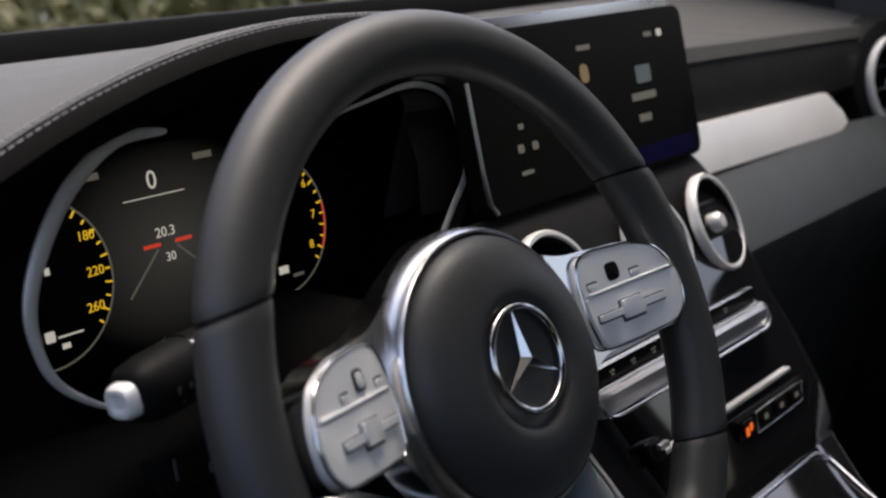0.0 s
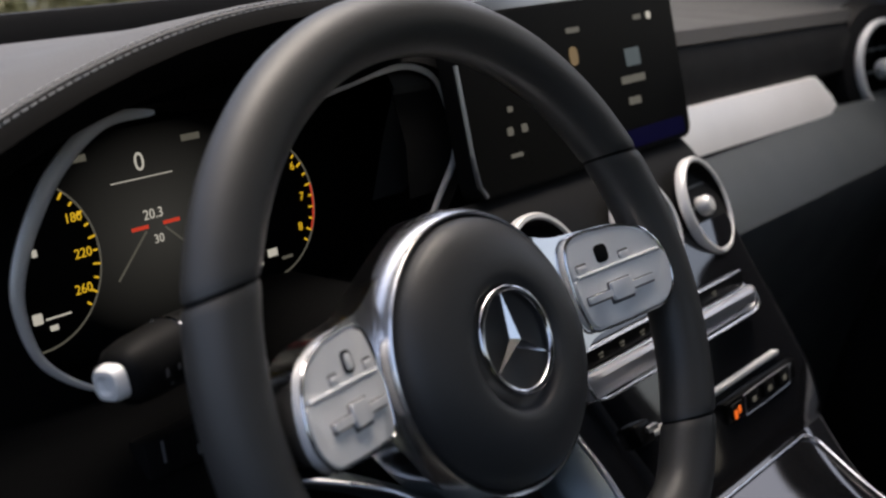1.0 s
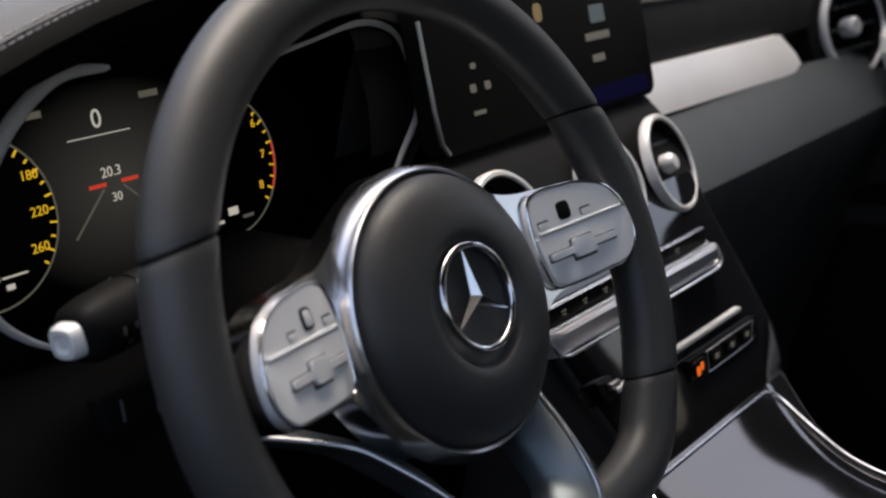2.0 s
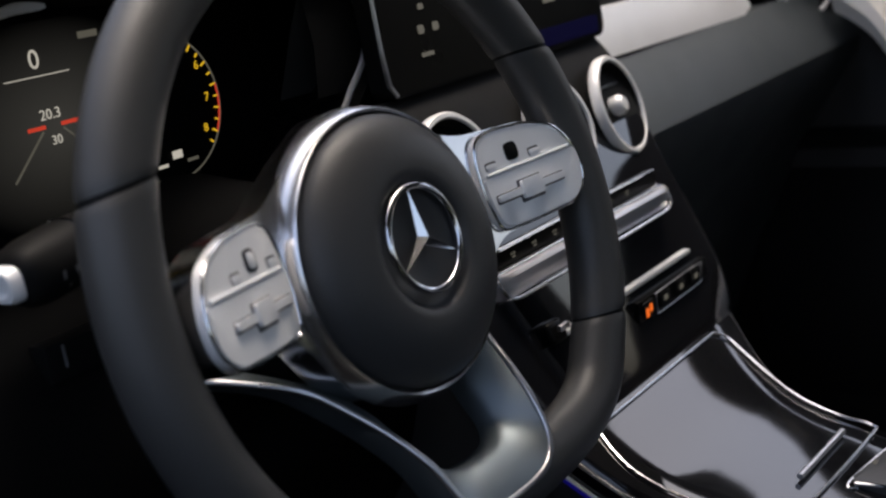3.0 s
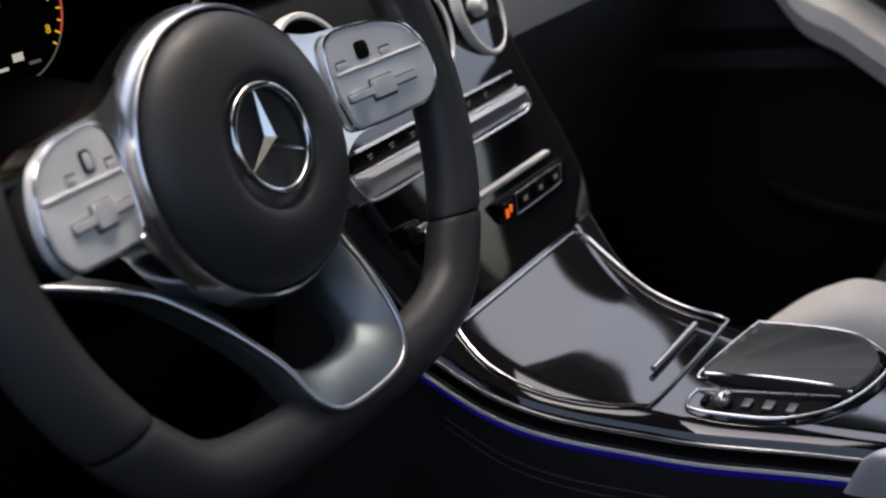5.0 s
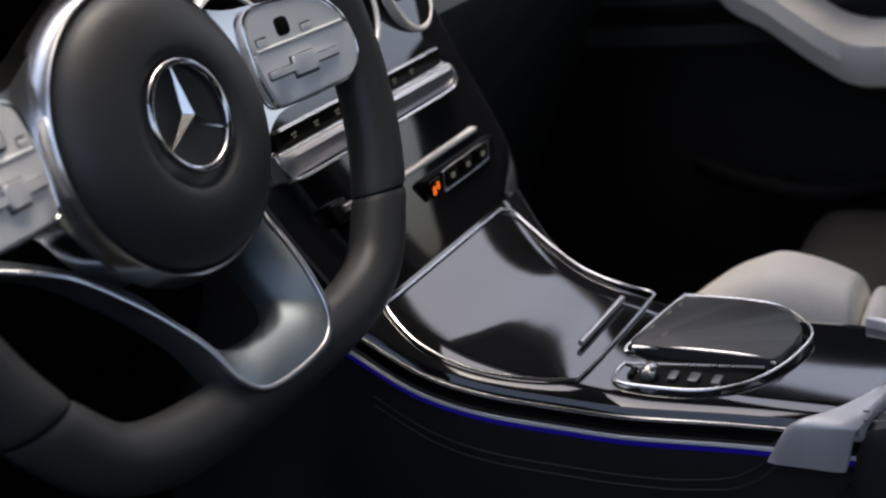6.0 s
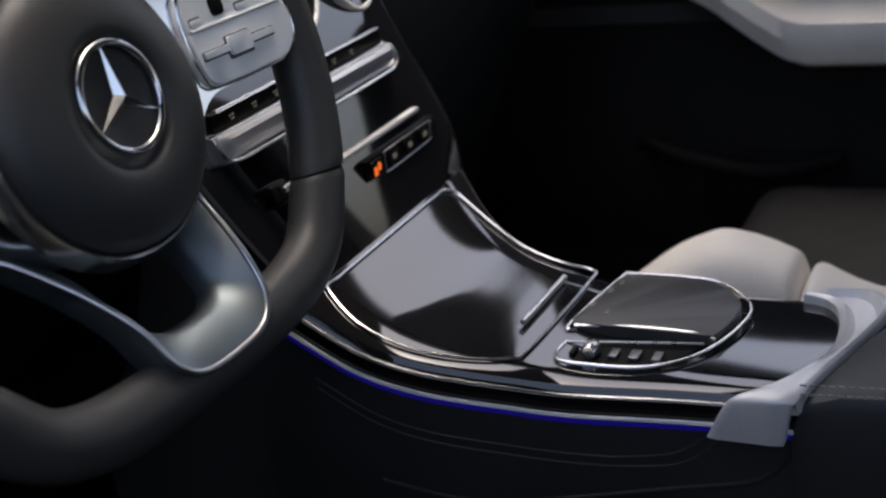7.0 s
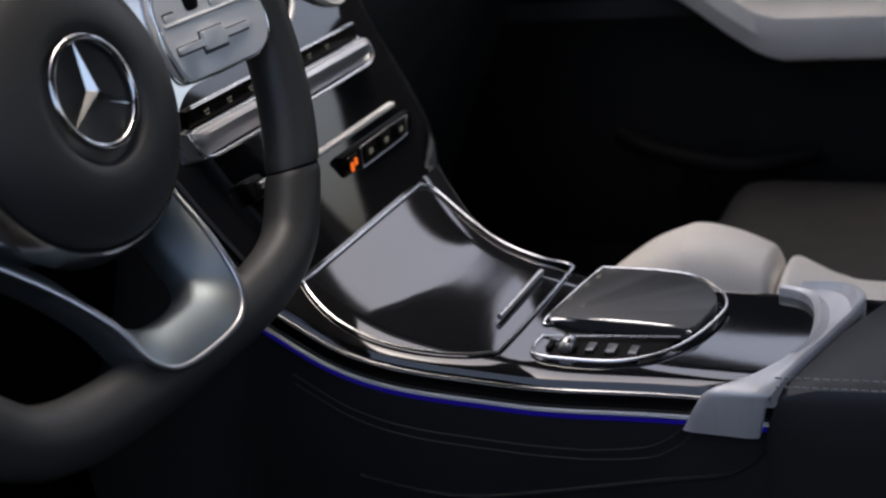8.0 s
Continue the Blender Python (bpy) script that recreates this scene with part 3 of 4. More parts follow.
for k in range(len(run)):
    xl, xr = edges[k].x, edges[k].y
    a, b = console_at(k, xl + 0.004, -0.026), console_at(k, xr + 0.002, -0.03)
    rows.append([(a.x, a.y, a.z), (a.x - 0.004, a.y, a.z - 0.02), (a.x - 0.004, a.y + 0.02, max(0.1, a.z - 0.1)), (a.x + 0.01, a.y + 0.03, 0.1)])
part("side_panel", loft(rows), SOFT, console, "black soft side panel")
rows = [[(b.x, b.y, b.z), (b.x + 0.003, b.y, b.z - 0.03), (b.x - 0.01, b.y + 0.03, 0.1)] for b in (console_at(k, edges[k].y + 0.002, -0.03) for k in range(len(run)))]
part("side_panel", loft(rows), SOFT, console, "black soft side panel")
k0, k1 = 34, 66
part("chrome_line", tube([console_at(k, edges[k].x - 0.0005, -0.006) for k in range(k0, k1)], 0.0013, sides=8), BRIGHT, console, "chrome line")
part("chrome_line", tube([console_at(k, edges[k].x - 0.0012, -0.0205) for k in range(k0, k1)], 0.0016, sides=8), BUTTON, console, "chrome line")
part("ambient_light", tube([console_at(k, edges[k].x + 0.0028, -0.0262) for k in range(k0, k1)], 0.0019, sides=6), LIT_BLUE, console, "blue ambient light line")
part("ambient_light", tube([console_at(k, edges[k].y + 0.0012, -0.018) for k in range(24, 36)], 0.0016, sides=6), LIT_BLUE, console, "blue ambient light line")
part("chrome_line", tube([console_at(k, edges[k].x - 0.001, -0.004) for k in range(18, 33)], 0.0011, sides=8), BRIGHT, console, "chrome line")
def left_edge(y):
    """The console's left edge at y."""
    k = min(row_of(y), len(edges) - 1.001)
    return edges[int(k)].lerp(edges[int(k) + 1], k % 1).x


SEAM_END = {0.049: [(-0.188, 0.352), (-0.203, 0.359), (-0.211, 0.3655), (-0.215, 0.3715)], 0.056: [(-0.19, 0.3445), (-0.207, 0.3525), (-0.216, 0.3605), (-0.222, 0.3685)]}
for drop, end in SEAM_END.items():
    seam = [(run[k].x, run[k].y - drop) for k in range(36, 58) if run[k].x > -0.16] + end
    part("side_seam", tube(smooth([(left_edge(y) - 0.0006, y, z) for y, z in seam], steps=3), 0.0006, sides=6), LEATHER, console)
crease = [(0.0, 0.33), (-0.05, 0.318), (-0.091, 0.314), (-0.196, 0.328), (-0.235, 0.336), (-0.253, 0.346), (-0.262, 0.358)]
part("side_crease", tube(smooth([(left_edge(y) - 0.0004, y, z) for y, z in crease], steps=5), 0.0016, sides=8), SOFT, console)


# storage bin cover with its chrome outline and handle
bin_outline = [(0.041, 0.2), (0.011, 0.1835), (-0.025, 0.182), (-0.06, 0.192), (-0.084, 0.207), (-0.092, 0.225), (-0.096, 0.34), (-0.092, 0.356), (-0.068, 0.3555), (-0.038, 0.362), (-0.009, 0.377), (0.018, 0.3905), (0.033, 0.3965), (0.0402, 0.391), (0.0415, 0.375), (0.0415, 0.215)]
pts = smooth([console_at(row_of(y), x, 0.0018) for y, x in bin_outline], True, 4)
part("bin_frame", tube(pts, 0.0011, True, 8), BRIGHT, console, "chrome frame of the bin cover")
part("bin_handle", tube([console_at(row_of(-0.077), 0.252, 0.004), console_at(row_of(-0.0795), 0.33, 0.004)], 0.0022, sides=8), SATIN, console, "slim metal bin handle")

# climate bar, chrome bar and switches on the upright face
bar = thing("climate_bar", None, "black climate switch bar over a chrome shelf", "switch panel")
rows = []
for x, s in ((0.160, 0.3), (0.164, 0.8), (0.172, 1.0), (0.39, 1.0), (0.398, 0.8), (0.402, 0.3)):
    rows.append([(x, 0.09, 0.5735 - 0.001 * s), (x, 0.0775 - 0.007 * s, 0.5735), (x, 0.077 - 0.0085 * s, 0.5715), (x, 0.0768 - 0.0078 * s, 0.5655), (x, 0.0766 - 0.0072 * s, 0.5635), (x, 0.0765 - 0.005 * s, 0.557), (x, 0.09, 0.555)])
part("shelf", loft(rows, closed=True, cap=True), mat("shelf metal", (0.6, 0.6, 0.62), 0.3, 0.7, vary=0.1), bar, "satin silver shelf")
part("shelf_edge", tube(smooth([(0.16, 0.078, 0.574), (0.158, 0.072, 0.566), (0.166, 0.07, 0.557), (0.2, 0.069, 0.5555), (0.36, 0.069, 0.5555), (0.397, 0.07, 0.557), (0.404, 0.073, 0.566), (0.398, 0.08, 0.575), (0.39, 0.084, 0.584)]), 0.0013, sides=8), BRIGHT, bar)
part("shelf_edge", tube([(0.16, 0.0762, 0.5745), (0.395, 0.0762, 0.5745)], 0.001, sides=8), BRIGHT, bar)
part("switch_face", box((0.232, 0.008, 0.013), (0.28, 0.083, 0.581), 0.002), GLASSY, bar, "black switch face")
part("shelf_edge", tube([(0.168, 0.0785, 0.5885), (0.39, 0.0785, 0.5885)], 0.0012, sides=8), BRIGHT, bar)
for k in range(7):
    for dx, dz, w, h in ((-0.002, 0.001, 0.0022, 0.0012), (0.0012, 0.0012, 0.002, 0.0016), (0.0004, -0.0014, 0.0036, 0.0011)):
        part("switch_mark", slab(rounded([(-w / 2, -h / 2), (w / 2, -h / 2), (w / 2, h / 2), (-w / 2, h / 2)], 0.0004, 2), 0, 0.0004, m=facing(0.185 + 0.027 * k + dx, 0.0788, 0.581 + dz)), LIT_DIM, bar)
row = thing("switch_row", None, "chrome bar above a row of black switches", "switch panel")
part("chrome_bar", box((0.212, 0.008, 0.004), (0.306, 0.067, 0.5165), 0.0015), SILVER, row)
part("switch_back", box((0.12, 0.008, 0.017), (0.365, 0.0605, 0.4995), 0.003), GLASSY, row)
warn = part("warning_switch", slab(rounded([(-0.009, -0.006), (0.009, -0.006), (0.009, 0.006), (-0.009, 0.006)], 0.003), 0, 0.002, 0.0005, m=facing(0.319, 0.0568, 0.4995)), BLACK, row, "black warning switch with orange lit marks")
for x, z, w, h in ((0.3145, 0.4975, 0.0046, 0.007), (0.3205, 0.4998, 0.004, 0.006)):
    part("lit_mark", slab(rounded([(-w / 2, -h / 2), (w / 2, -h / 2), (w / 2, h / 2), (-w / 2, h / 2)], 0.0012, 2), 0, 0.0004, m=facing(x, 0.0547, z)), LIT_ORANGE, warn)
part("switch_frame", tube(smooth([(0.333, 0.0556, 0.4925), (0.333, 0.0556, 0.5045), (0.338, 0.0556, 0.507), (0.408, 0.0556, 0.507), (0.412, 0.0556, 0.503), (0.41, 0.0556, 0.4945), (0.404, 0.0556, 0.4915), (0.34, 0.0556, 0.4908)], True), 0.0005, True, 6), SATIN, row)
for k in range(3):
    part("switch", slab(rounded([(-0.009, -0.006), (0.009, -0.006), (0.009, 0.006), (-0.009, 0.006)], 0.003), 0, 0.002, 0.0005, m=facing(0.346 + 0.027 * k, 0.0568, 0.4995)), BLACK, row)
    part("switch_mark", slab(rounded([(-0.003, -0.002), (0.003, -0.002), (0.003, 0.002), (-0.003, 0.002)], 0.001, 2), 0, 0.0004, m=facing(0.346 + 0.027 * k, 0.0547, 0.4995)), LIT_DIM, row)
button = part("push_button", box((0.02, 0.012, 0.016), (0, 0, 0), 0.004, 3, m=facing(0.199, 0.066, 0.522, 20) @ pose(0, 0, 0, 90)), GLASSY, row, "black start button block")
part("button_cap", box((0.012, 0.004, 0.0045), (0, 0, 0), 0.0012, m=Matrix.Translation((0.2015, 0.0575, 0.5265))), SATIN, button, "slim metal cap")

# touch pad and shift tray
pad = thing("touch_pad", None, "grey touch pad with chrome surround beside a metal control roller", "touch pad")
pout = rounded([(0.271, -0.104), (0.356, -0.118), (0.357, -0.185), (0.318, -0.218), (0.266, -0.206)], [0.006, 0.01, 0.03, 0.03, 0.006])
KEY = mat("dark key metal", (0.2, 0.2, 0.21), 0.35, 0.8)
TP = mat("touch pad skin", (0.05, 0.052, 0.055), 0.35, scale=900, bump=0.1)
part("pad_surface", slab(pout, 0.398, 0.406, 0.002), TP, pad, "matt grey pad surface")
part("surround", tube(smooth([(0.268, -0.11, 0.402), (0.272, -0.104, 0.404), (0.35, -0.117, 0.405), (0.3585, -0.125, 0.405), (0.3575, -0.18, 0.404), (0.34, -0.206, 0.403), (0.317, -0.219, 0.402), (0.29, -0.216, 0.401), (0.262, -0.206, 0.4005), (0.24, -0.19, 0.4), (0.226, -0.165, 0.4), (0.2215, -0.13, 0.4015), (0.2225, -0.113, 0.4025), (0.235, -0.108, 0.4025), (0.25, -0.109, 0.402)]), 0.0012, sides=8), BRIGHT, pad, "chrome surround")
part("pad_edge", tube(smooth([(0.27, -0.108, 0.404), (0.272, -0.15, 0.405), (0.27, -0.19, 0.405), (0.267, -0.206, 0.403)]), 0.0013, sides=8), SATIN, pad)
part("tray", slab([(0.225, -0.112), (0.262, -0.11), (0.266, -0.2), (0.245, -0.19), (0.23, -0.165)], 0.396, 0.3995), BLACK, pad)
part("tray_edge", tube([(0.25, -0.11, 0.402), (0.262, -0.2, 0.402)], 0.001, sides=6), SATIN, pad)
part("roller", lathe([(0, -0.006), (0.0045, -0.006), (0.0055, -0.004), (0.0055, 0.004), (0.0045, 0.006), (0, 0.006)], 20, Matrix.Translation((0.238, -0.131, 0.404)) @ pose(0, 0, 0, 0, 90)), SATIN, pad, "knurled metal roller")
for y, w in ((-0.118, 0.004), (-0.146, 0.006), (-0.16, 0.007), (-0.175, 0.006)):
    part("key", box((0.012, w, 0.003), (0.24, y, 0.401), 0.001), KEY if w > 0.005 else BLACK, pad)
for x, y in ((0.3, -0.112), (0.325, -0.117), (0.34, -0.121), (0.29, -0.125)):
    part("pad_mark", box((0.006, 0.0025, 0.0004), (x, y, 0.4063), 0), LIT_DIM, pad)

# silver cap and armrest
rest = thing("armrest", None, "black stitched armrest with a curved silver end cap", "armrest")
cap_left = [(0.1965, -0.2156, 0.372), (0.1965, -0.226, 0.393), (0.2, -0.2335, 0.4015), (0.2145, -0.2535, 0.404), (0.242, -0.271, 0.404), (0.2716, -0.28, 0.404), (0.3125, -0.2775, 0.404), (0.335, -0.268, 0.404), (0.3446, -0.249, 0.403)]
cap_right = [(0.1965, -0.262, 0.3715), (0.1965, -0.2665, 0.395), (0.2, -0.2705, 0.403), (0.228, -0.278, 0.404), (0.271, -0.2916, 0.404), (0.325, -0.307, 0.404), (0.346, -0.3044, 0.404), (0.356, -0.292, 0.404), (0.355, -0.267, 0.403)]
lefts, rights = smooth(cap_left, steps=6), smooth(cap_right, steps=6)
rows = []
for i, (a, b) in enumerate(zip(lefts, rights)):
    t = i / (len(lefts) - 1)
    out = Vector((-1, 0, 0.1)).lerp(Vector((0, 0, 1)), max(0.0, min(1.0, (t - 0.12) * 7))).normalized()
    dish = 0.0012 - 0.0055 * max(0.0, min(1.0, (t - 0.45) / 0.2))
    rows.append([a - out * 0.012, a - out * 0.001, a.lerp(b, 0.03), a.lerp(b, 0.14) + out * 0.0012, a.lerp(b, 0.3) + out * dish, a.lerp(b, 0.7) + out * dish, a.lerp(b, 0.84) + out * 0.0014, a.lerp(b, 0.97), b - out * 0.001, b - out * 0.012])
part("end_cap", loft(rows, closed=True, cap=True), mat("brushed cap metal", (0.8, 0.79, 0.78), 0.36, 0.3, scale=900, bump=0.05, stretch=(1, 10, 1)), rest, "brushed silver end cap")
rows = []
for y, z, k in ((-0.283, 0.386, 0.95), (-0.289, 0.399, 0.98), (-0.312, 0.407, 1.0), (-0.4, 0.412, 1.0), (-0.75, 0.412, 1.0)):
    c, h = 0.285, 0.084 * k
    dy = lambda x: 0.03 * (0.285 - x) / 0.08 if y > -0.5 else 0
    rows.append([(x, y + dy(x) - 0.012, zz) for x, zz in ((c - h + 0.004, 0.12), (c - h, 0.36), (c - h, z - 0.012), (c - h + 0.004, z - 0.004), (c - h + 0.014, z), (c, z + 0.004), (c + h - 0.014, z), (c + h, z - 0.012), (c + h, 0.36), (c + h - 0.004, 0.12))])
part("pad", loft(rows, cap=True), AIRBAG, rest, "black leather armrest pad")
for x, z in ((0.2052, 0.4032), (0.2105, 0.4065)):
    bm = bmesh.new()
    for k in range(90):
        bmesh.ops.create_cube(bm, size=1, matrix=Matrix.Translation((x, -0.272 - 0.0055 * k, z + 0.0052 * min(1.0, k / 20))) @ Matrix.Diagonal((0.0009, 0.0038, 0.0009, 1)))
    part("stitching", bm, THREAD, rest)["kind"] = "stuff"

# ---------------------------------------------------------------- passenger seat
seat = thing("passenger_seat", None, "dark leather passenger seat with cream side bolsters", "car seat")


def cushion(x0, x1, y0, y1, z0, z1, round_):
    bm = box((x1 - x0, y1 - y0, z1 - z0), ((x0 + x1) / 2, (y0 + y1) / 2, (z0 + z1) / 2), round_, 5)
    return bm


def bolster(x0, x1, ridge, base):
    """A stuffed leather bolster whose ridge follows the given (y, z) line."""
    rows = []
    line = smooth([(0, y, z) for y, z in ridge], steps=5)
    for i, p in enumerate(line):
        k = min(1.0, 0.55 + 0.15 * min(i, len(line) - 1 - i))
        c, h = (x0 + x1) / 2, (x1 - x0) / 2 * k
        arch = [(c - h * math.copysign(abs(math.cos(a)) ** 0.6, math.cos(a)), base + (p.z - base) * (0.62 + 0.38 * math.sin(a) ** 0.75)) for a in (math.pi * j / 16 for j in range(17))]
        rows.append([(c - h, p.y, base)] + [(x, p.y, z) for x, z in arch] + [(c + h, p.y, base)])
    return loft(rows, closed=True, cap=True)


part("cushion", cushion(0.55, 0.95, -0.62, -0.09, 0.12, 0.27, 0.05), mat("seat leather", (0.012, 0.012, 0.013), 0.55, grain=1, scale=600, bump=0.3, spec=0.3), seat, "dark leather cushion centre")
part("bolster", bolster(0.46, 0.57, [(-0.03, 0.29), (-0.05, 0.308), (-0.074, 0.33), (-0.107, 0.355), (-0.134, 0.368), (-0.151, 0.3725), (-0.178, 0.3675), (-0.2, 0.359), (-0.212, 0.352), (-0.217, 0.338), (-0.218, 0.323)], 0.12), CREAM, seat, "cream front side bolster")
part("bolster", bolster(0.46, 0.57, [(-0.2185, 0.318), (-0.2195, 0.331), (-0.225, 0.3425), (-0.232, 0.3435), (-0.245, 0.337), (-0.265, 0.328), (-0.3, 0.323), (-0.45, 0.328), (-0.6, 0.333), (-0.62, 0.303)], 0.12), CREAM, seat, "cream rear side bolster")
part("backrest", cushion(0.47, 0.93, -0.74, -0.6, 0.25, 0.85, 0.055), LEATHER, seat, "dark leather backrest")
part("bolster", cushion(0.44, 0.54, -0.74, -0.54, 0.28, 0.78, 0.045), CREAM, seat)
part("bolster", cushion(0.86, 0.96, -0.74, -0.54, 0.28, 0.78, 0.045), LEATHER, seat)
part("headrest", cushion(0.58, 0.82, -0.75, -0.65, 0.87, 1.04, 0.045), CREAM, seat)
for x in (0.64, 0.76):
    part("headrest_post", tube([(x, -0.7, 0.84), (x, -0.7, 0.88)], 0.007), CHROME, seat)
part("base", box((0.4, 0.5, 0.1), (0.7, -0.35, 0.145), 0.01), BLACK, seat)

# ---------------------------------------------------------------- steering wheel
wheel = thing("steering_wheel", pose(0, 0, 0.65, 90 - 13.2), "black leather steering wheel with silver spokes and round hub", "steering wheel")
RIM_W = -0.0166
loop = [(0.17 * math.cos(radians(a)), 0.17 * math.sin(radians(a))) for a in range(-36, 217, 6)]
loop += [(-0.118, -0.122), (-0.092, -0.134), (-0.055, -0.1395), (0, -0.141), (0.055, -0.1395), (0.092, -0.134), (0.118, -0.122)]
rim = smooth([(x, y, RIM_W) for x, y in loop], True, 7)


def angle(p):
    return math.degrees(math.atan2(p.y, p.x)) % 360


def rim_piece(name, a0, a1, label, s0, s1):
    """A leather length of the rim between two seams, drawn in a little at its ends."""
    span = (a1 - a0) % 360
    pts = sorted((p for p in rim if (angle(p) - a0) % 360 <= span), key=lambda p: (angle(p) - a0) % 360)
    n = len(pts)
    rad = [0.0172 - (0.0008 if k in (0, n - 1) else 0.0002 if k in (1, n - 2) else 0) for k in range(n)]
    bm = tube(pts, rad, sides=24, normal=(0, 0, 1), flat=0.94)
    bm.verts.ensure_lookup_table()
    for k, p in enumerate(pts):
        pull = s0 * max(0.0, 1 - k / 20) + s1 * max(0.0, 1 - (n - 1 - k) / 20)
        way = Vector((-p.y, p.x, 0)).normalized()
        for v in bm.verts[24 * k:24 * k + 24]:
            v.co += way * (pull * (v.co.xy.length - p.xy.length) / 0.0172)
    return part(name, bm, LEATHER, wheel, label)


rim_piece("rim_top", 25, 156, "smooth black leather rim", -0.009, 0.009)
rim_piece("rim_grip", 156.1, 212, "black leather grip", 0.009, -0.007)
rim_piece("rim_bottom", 212.1, 328, "flattened lower rim", -0.007, 0.007)
rim_piece("rim_grip", 328.1, 24.9, "black leather grip", 0.007, -0.009)
part("rim_core", tube(rim, 0.0160, True, 16, normal=(0, 0, 1), flat=0.94), BLACK, wheel)


def pad_w(u):
    return -0.022 + (abs(u) - 0.075) * 0.30


def bent(bm, sag=0.0):
    """Cut a flat piece into strips and bend it to the slope of the spokes."""
    for u in (0.05, 0.07, 0.085, 0.1, 0.115, 0.13):
        for s in (-1, 1):
            bmesh.ops.bisect_plane(bm, geom=bm.verts[:] + bm.edges[:] + bm.faces[:], plane_co=(s * u, 0, 0), plane_no=(1, 0, 0))
    for v in bm.verts:
        v.co.z += pad_w(max(abs(v.co.x), 0.06)) + sag
    return bm


half = [(0.012, 0.0735), (0.036, 0.0615), (0.058, 0.0485), (0.078, 0.0395), (0.1, 0.0375), (0.124, 0.0355), (0.142, 0.0285), (0.150, 0.017), (0.1535, 0.003), (0.152, -0.011), (0.142, -0.0205), (0.09, -0.0215), (0.08, -0.028), (0.066, -0.048), (0.045, -0.066), (0.02, -0.0765)]
plate = half + [(-x, y) for x, y in half[::-1]]
plate = plate[::-1]
part("spoke_trim", bent(slab(rounded(plate, 0.008), -0.024, -0.004, 0.005, 3)), POLISH, wheel, "polished silver spoke trim")
HUB = Matrix.Translation((0.0012, -0.0043, 0))
part("hub_ring", lathe([(0.0712, -0.024), (0.0722, -0.0198), (0.0736, -0.0192), (0.0752, -0.0215), (0.0772, -0.028), (0.0782, -0.034)], 72, HUB), BRIGHT, wheel, "chrome ring around the hub")
part("hub_cover", lathe([(0.0, -0.0085), (0.0298, -0.0085), (0.0315, -0.0074), (0.0332, -0.0048), (0.035, -0.0036), (0.039, -0.0031), (0.046, -0.0036), (0.054, -0.0055), (0.062, -0.0092), (0.0672, -0.0133), (0.0697, -0.0168), (0.0708, -0.021), (0.0708, -0.05), (0, -0.05)], 72, HUB), AIRBAG, wheel, "soft black round hub cover")
part("hub_back", lathe([(0, -0.05), (0.06, -0.05), (0.055, -0.075), (0.045, -0.09), (0, -0.09)], 40), BLACK, wheel)
emblem = part("emblem_ring", tube([(0.002 + 0.0268 * math.cos(a), -0.0015 + 0.0268 * math.sin(a), -0.005) for a in (2 * math.pi * k / 64 for k in range(64))], 0.0021, True, 10), CHROME, wheel, "chrome ring emblem")
bm = bmesh.new()
top, back = bm.verts.new((0.002, -0.0015, -0.0022)), []
for k in range(6):
    a = radians(90 + 60 * k)
    r = 0.0262 if k % 2 == 0 else 0.0040
    back.append(bm.verts.new((0.002 + r * math.cos(a), -0.0015 + r * math.sin(a), -0.0055 if k % 2 == 0 else -0.0062)))
for k in range(6):
    bm.faces.new((top, back[k], back[(k + 1) % 6]))
bm.faces.new(back[::-1])
part("emblem_star", bm, POLISH, emblem, "three-pointed chrome emblem", flat=True)


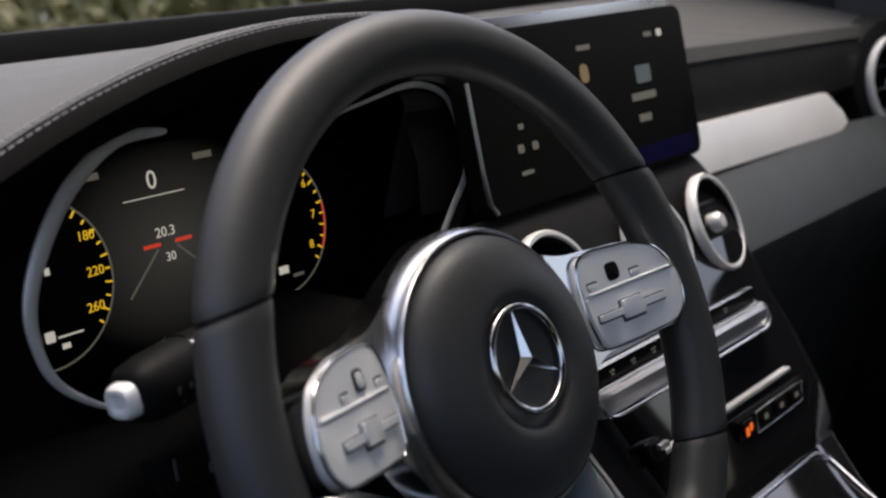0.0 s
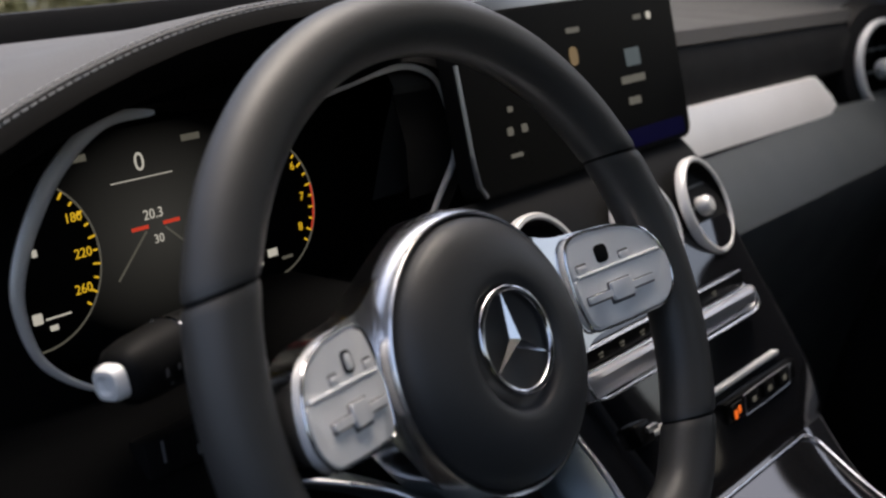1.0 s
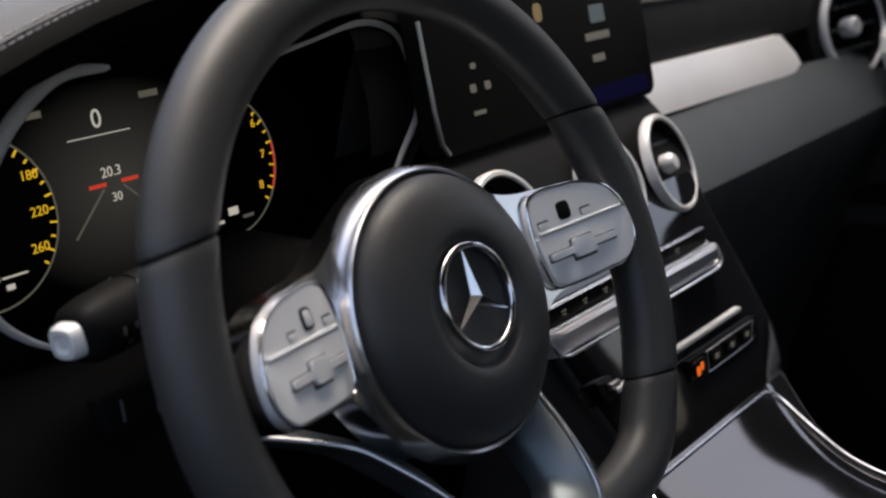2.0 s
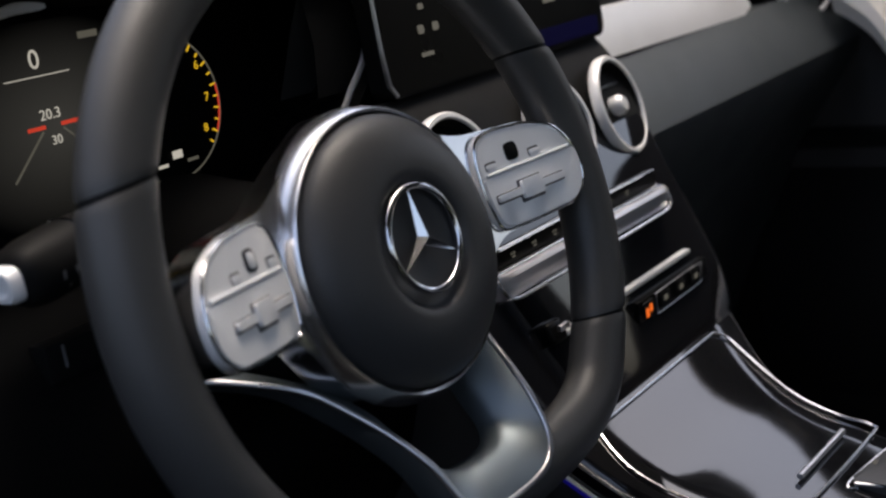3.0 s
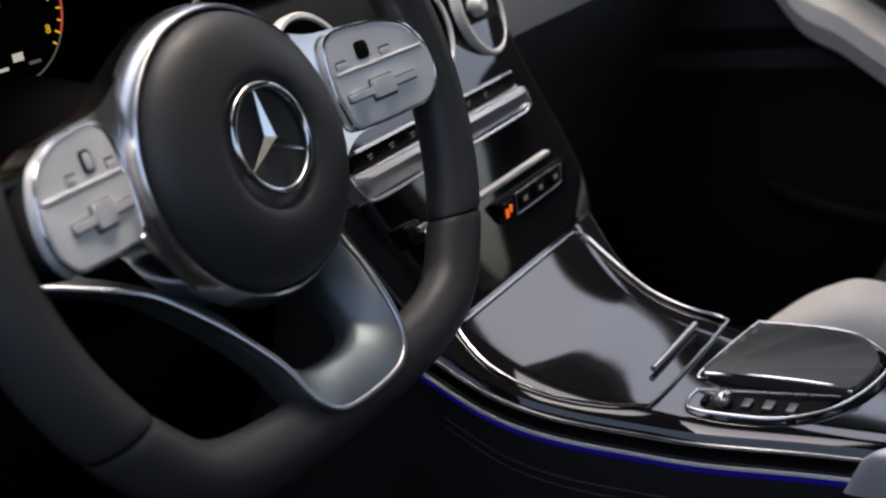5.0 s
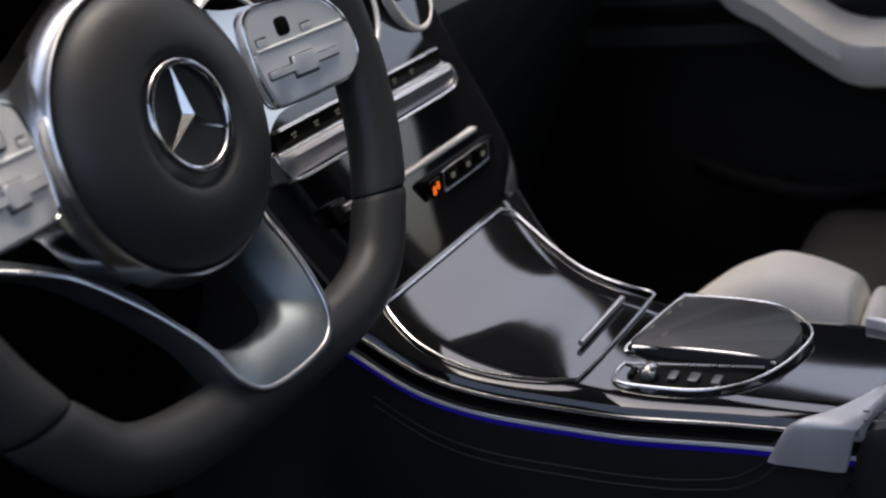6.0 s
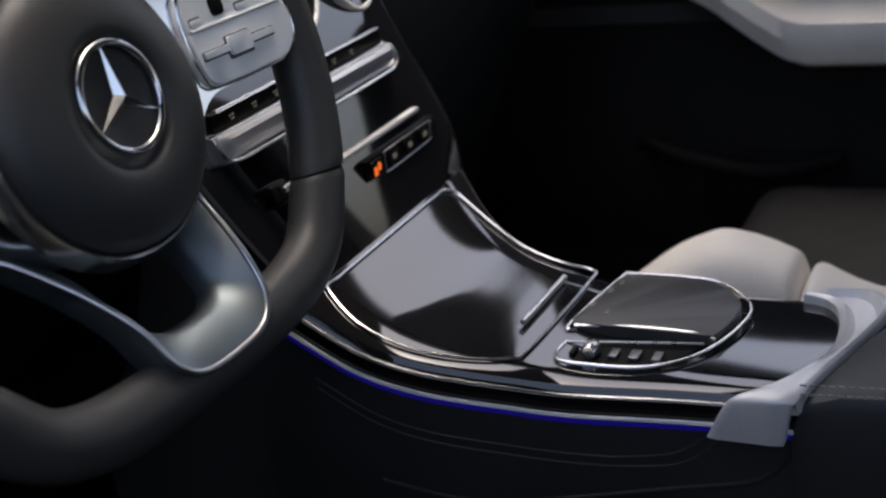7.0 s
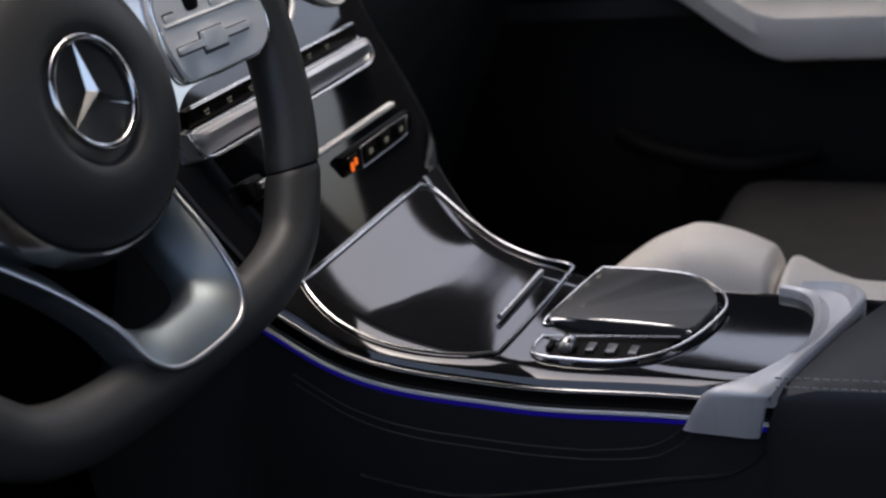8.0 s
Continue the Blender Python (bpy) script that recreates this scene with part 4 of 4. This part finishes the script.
def spoke_pad(s):
    """The silver switch pad of one spoke."""
    pad_outline = [(0.1505, 0.004), (0.147, 0.016), (0.139, 0.027), (0.122, 0.0335), (0.098, 0.0358), (0.086, 0.034), (0.082, 0.022), (0.0815, 0.002), (0.0855, -0.019), (0.11, -0.0195), (0.140, -0.0185), (0.149, -0.009)]
    up = [(0.1478, 0.0128), (0.146, 0.016), (0.1382, 0.0262), (0.1218, 0.0326), (0.098, 0.0349), (0.0868, 0.0333), (0.083, 0.022), (0.0827, 0.0128)]
    low = [(0.0826, 0.0112), (0.0825, 0.002), (0.0863, -0.0181), (0.11, -0.0187), (0.1395, -0.0177), (0.1482, -0.0088), (0.1496, 0.004), (0.1482, 0.0112)]
    flip = lambda pts: [(s * x, y) for x, y in (pts if s > 0 else pts[::-1])]
    name = "switch_pad"
    body = part(name, bent(slab(flip(rounded(pad_outline, 0.006)), -0.006, -0.0008, 0.001)), BUTTON, wheel, "silver switch pad")
    part("upper_face", bent(slab(flip(rounded(up, [0.001] + [0.006] * 6 + [0.001])), -0.003, 0.0005, 0.0012)), BUTTON, body)
    part("lower_face", bent(slab(flip(rounded(low, [0.001] + [0.006] * 6 + [0.001])), -0.003, 0.0016, 0.0014)), BUTTON, body)
    ridge = [(s * x, 0.0126, pad_w(x) + 0.0012) for x in (0.085, 0.095, 0.105, 0.115, 0.125, 0.135, 0.145)]
    part("ridge", tube(ridge, 0.0011, sides=8), BUTTON, body, "raised ridge between the switch faces")
    part("touch_button", bent(slab([(s * 0.106 + x, 0.0215 + y) for x, y in rounded([(-0.0042, -0.0052), (0.0042, -0.0052), (0.0042, 0.0052), (-0.0042, 0.0052)], 0.003)], 0.0, 0.0014, 0.0005)), BLACK, body, "black touch button")
    if s < 0:
        part("button_face", bent(slab([(s * 0.106 + x, 0.0215 + y) for x, y in rounded([(-0.0028, -0.0038), (0.0028, -0.0038), (0.0028, 0.0038), (-0.0028, 0.0038)], 0.002)], 0.001, 0.002, 0.0003)), BUTTON, body)
    for dx in (-0.0155, 0.0155):
        at = (s * 0.1055 + dx, 0.0172)
        oval = lambda w, h, dy=0.0: [(at[0] + x, at[1] + dy + y) for x, y in rounded([(-w, -h), (w, -h), (w, h), (-w, h)], 0.0012)]
        part("switch_mark", bent(slab(oval(0.0038, 0.0024), 0.0003, 0.0008)), GREYMARK, body)
        part("switch_key", bent(slab(oval(0.0034, 0.0018, -0.0005), 0.0005, 0.0016, 0.0006)), BUTTON, body)
    part("rocker_recess", bent(slab([(s * 0.1105 + x, -0.002 + y) for x, y in rounded([(-0.0246, -0.0028), (-0.0084, -0.0028), (-0.0084, -0.0066), (0.0084, -0.0066), (0.0084, -0.0028), (0.0246, -0.0028), (0.0246, 0.0028), (0.0084, 0.0028), (0.0084, 0.0066), (-0.0084, 0.0066), (-0.0084, 0.0028), (-0.0246, 0.0028)], 0.0012)], 0.001, 0.0019)), GREYMARK, body, "grey gap around the rocker")
    part("rocker_bar", bent(slab([(s * 0.1105 + x, -0.002 + y) for x, y in rounded([(-0.0238, -0.0016), (0.0238, -0.0016), (0.0238, 0.0022), (-0.0238, 0.0022)], 0.0012)], 0.001, 0.0034, 0.0008)), BUTTON, body)
    part("rocker", bent(slab([(s * 0.1105 + x, -0.002 + y) for x, y in rounded([(-0.0072, -0.0046), (0.0072, -0.0046), (0.0072, 0.0060), (-0.0072, 0.0060)], 0.0015)], 0.001, 0.0042, 0.001)), BUTTON, body)


spoke_pad(1)
spoke_pad(-1)

# lower spoke: a U of satin metal that rises from behind the hub to the rim
outer = [(0.100, -0.028, -0.085), (0.088, -0.036, -0.070), (0.070, -0.050, -0.048), (0.058, -0.069, -0.032), (0.051, -0.086, -0.018), (0.0450, -0.105, -0.006), (0.0405, -0.124, 0.0), (0.031, -0.1345, 0.002), (0.015, -0.1385, 0.003)]
inner = [(0.075, -0.03, -0.095), (0.062, -0.04, -0.08), (0.048, -0.055, -0.062), (0.038, -0.072, -0.047), (0.0335, -0.088, -0.037), (0.031, -0.1, -0.03), (0.027, -0.1105, -0.022), (0.018, -0.1165, -0.015), (0.006, -0.118, -0.012)]
full = lambda pts: smooth([(-x, y, z) for x, y, z in pts] + [(x, y, z) for x, y, z in pts[::-1]], steps=5)
rows = []
for o, i in zip(full(outer), full(inner)):
    across = (i - o)
    rows.append([o - Vector((0, 0, 0.026)), o - Vector((0, 0, 0.003)), o + across * 0.06, o + across * 0.14 + Vector((0, 0, 0.0008)), o + across * 0.5 + Vector((0, 0, 0.0015)), o + across * 0.9 + Vector((0, 0, 0.0006)), i - Vector((0, 0, 0.002)), i - Vector((0, 0, 0.014))])
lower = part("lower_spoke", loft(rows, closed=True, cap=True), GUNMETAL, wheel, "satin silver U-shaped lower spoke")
part("spoke_edge", tube([p + Vector((0, 0, -0.0012)) for p in full(outer)], 0.0019, sides=10), SATIN, lower, "bright rounded outer edge")

# ---------------------------------------------------------------- indicator stalk
stalk = thing("indicator_stalk", None, "black indicator stalk with a silver end button", "stalk")
axis = Vector((0.13, 0.02, 0.012)).normalized().to_track_quat("Z", "Y").to_matrix().to_4x4()
at = Matrix.Translation((-0.170, 0.103, 0.6725)) @ axis


def squarish(r, z, e):
    """A ring of a rounded square about the stalk's axis."""
    return [at @ Vector((r * math.copysign(abs(math.cos(a)) ** e, math.cos(a)), r * math.copysign(abs(math.sin(a)) ** e, math.sin(a)), z)) for a in (2 * math.pi * k / 32 for k in range(32))]


part("end_button", loft([squarish(0.003, -0.0016, 0.9), squarish(0.0048, -0.0032, 0.75), squarish(0.007, -0.003, 0.6), squarish(0.0082, -0.001, 0.6), squarish(0.0087, 0.004, 0.6), squarish(0.0087, 0.009, 0.6)], closed=True, cap=True), BUTTON, stalk, "silver squarish end button")
part("knob", loft([squarish(0.0092, 0.0035, 0.62), squarish(0.0115, 0.005, 0.66), squarish(0.0140, 0.009, 0.75), squarish(0.0156, 0.017, 0.88), squarish(0.0164, 0.036, 1.0), squarish(0.0160, 0.041, 1.0)], closed=True, cap=True), BLACK, stalk)
part("knob_ring", lathe([(0.0160, 0.041), (0.0168, 0.0412), (0.0168, 0.0422), (0.0158, 0.0424)], 32, at), CHROME, stalk)
part("arm", lathe([(0.0160, 0.0424), (0.0152, 0.058), (0.0130, 0.085), (0, 0.085)], 24, at), BLACK, stalk)
for k, (a, b) in enumerate(((0.020, 60), (0.028, 60), (0.024, 85))):
    m = at @ pose(0, 0, 0, 0, 0, b + 130) @ Matrix.Translation((0.0166, 0, a))
    part("stalk_mark", box((0.0003, 0.004 - 0.001 * k, 0.0016), (0, 0, 0), 0, m=m), LIT_FAINT, stalk)
# raised edge lines of the switch pads
for side in (-1, 1):
    rim_line = [(side * x, y, pad_w(x) + 0.0002) for x, y in rounded([(0.1512, 0.004), (0.1477, 0.0164), (0.1395, 0.0276), (0.1222, 0.0342), (0.098, 0.0365), (0.0855, 0.0346), (0.0813, 0.022), (0.0808, 0.002), (0.0849, -0.0196), (0.11, -0.0202), (0.1403, -0.0192), (0.1497, -0.0092)], 0.006)]
    part("pad_edge", tube(rim_line, 0.0009, True, 6), POLISH, wheel, "bright edge of the switch pad")
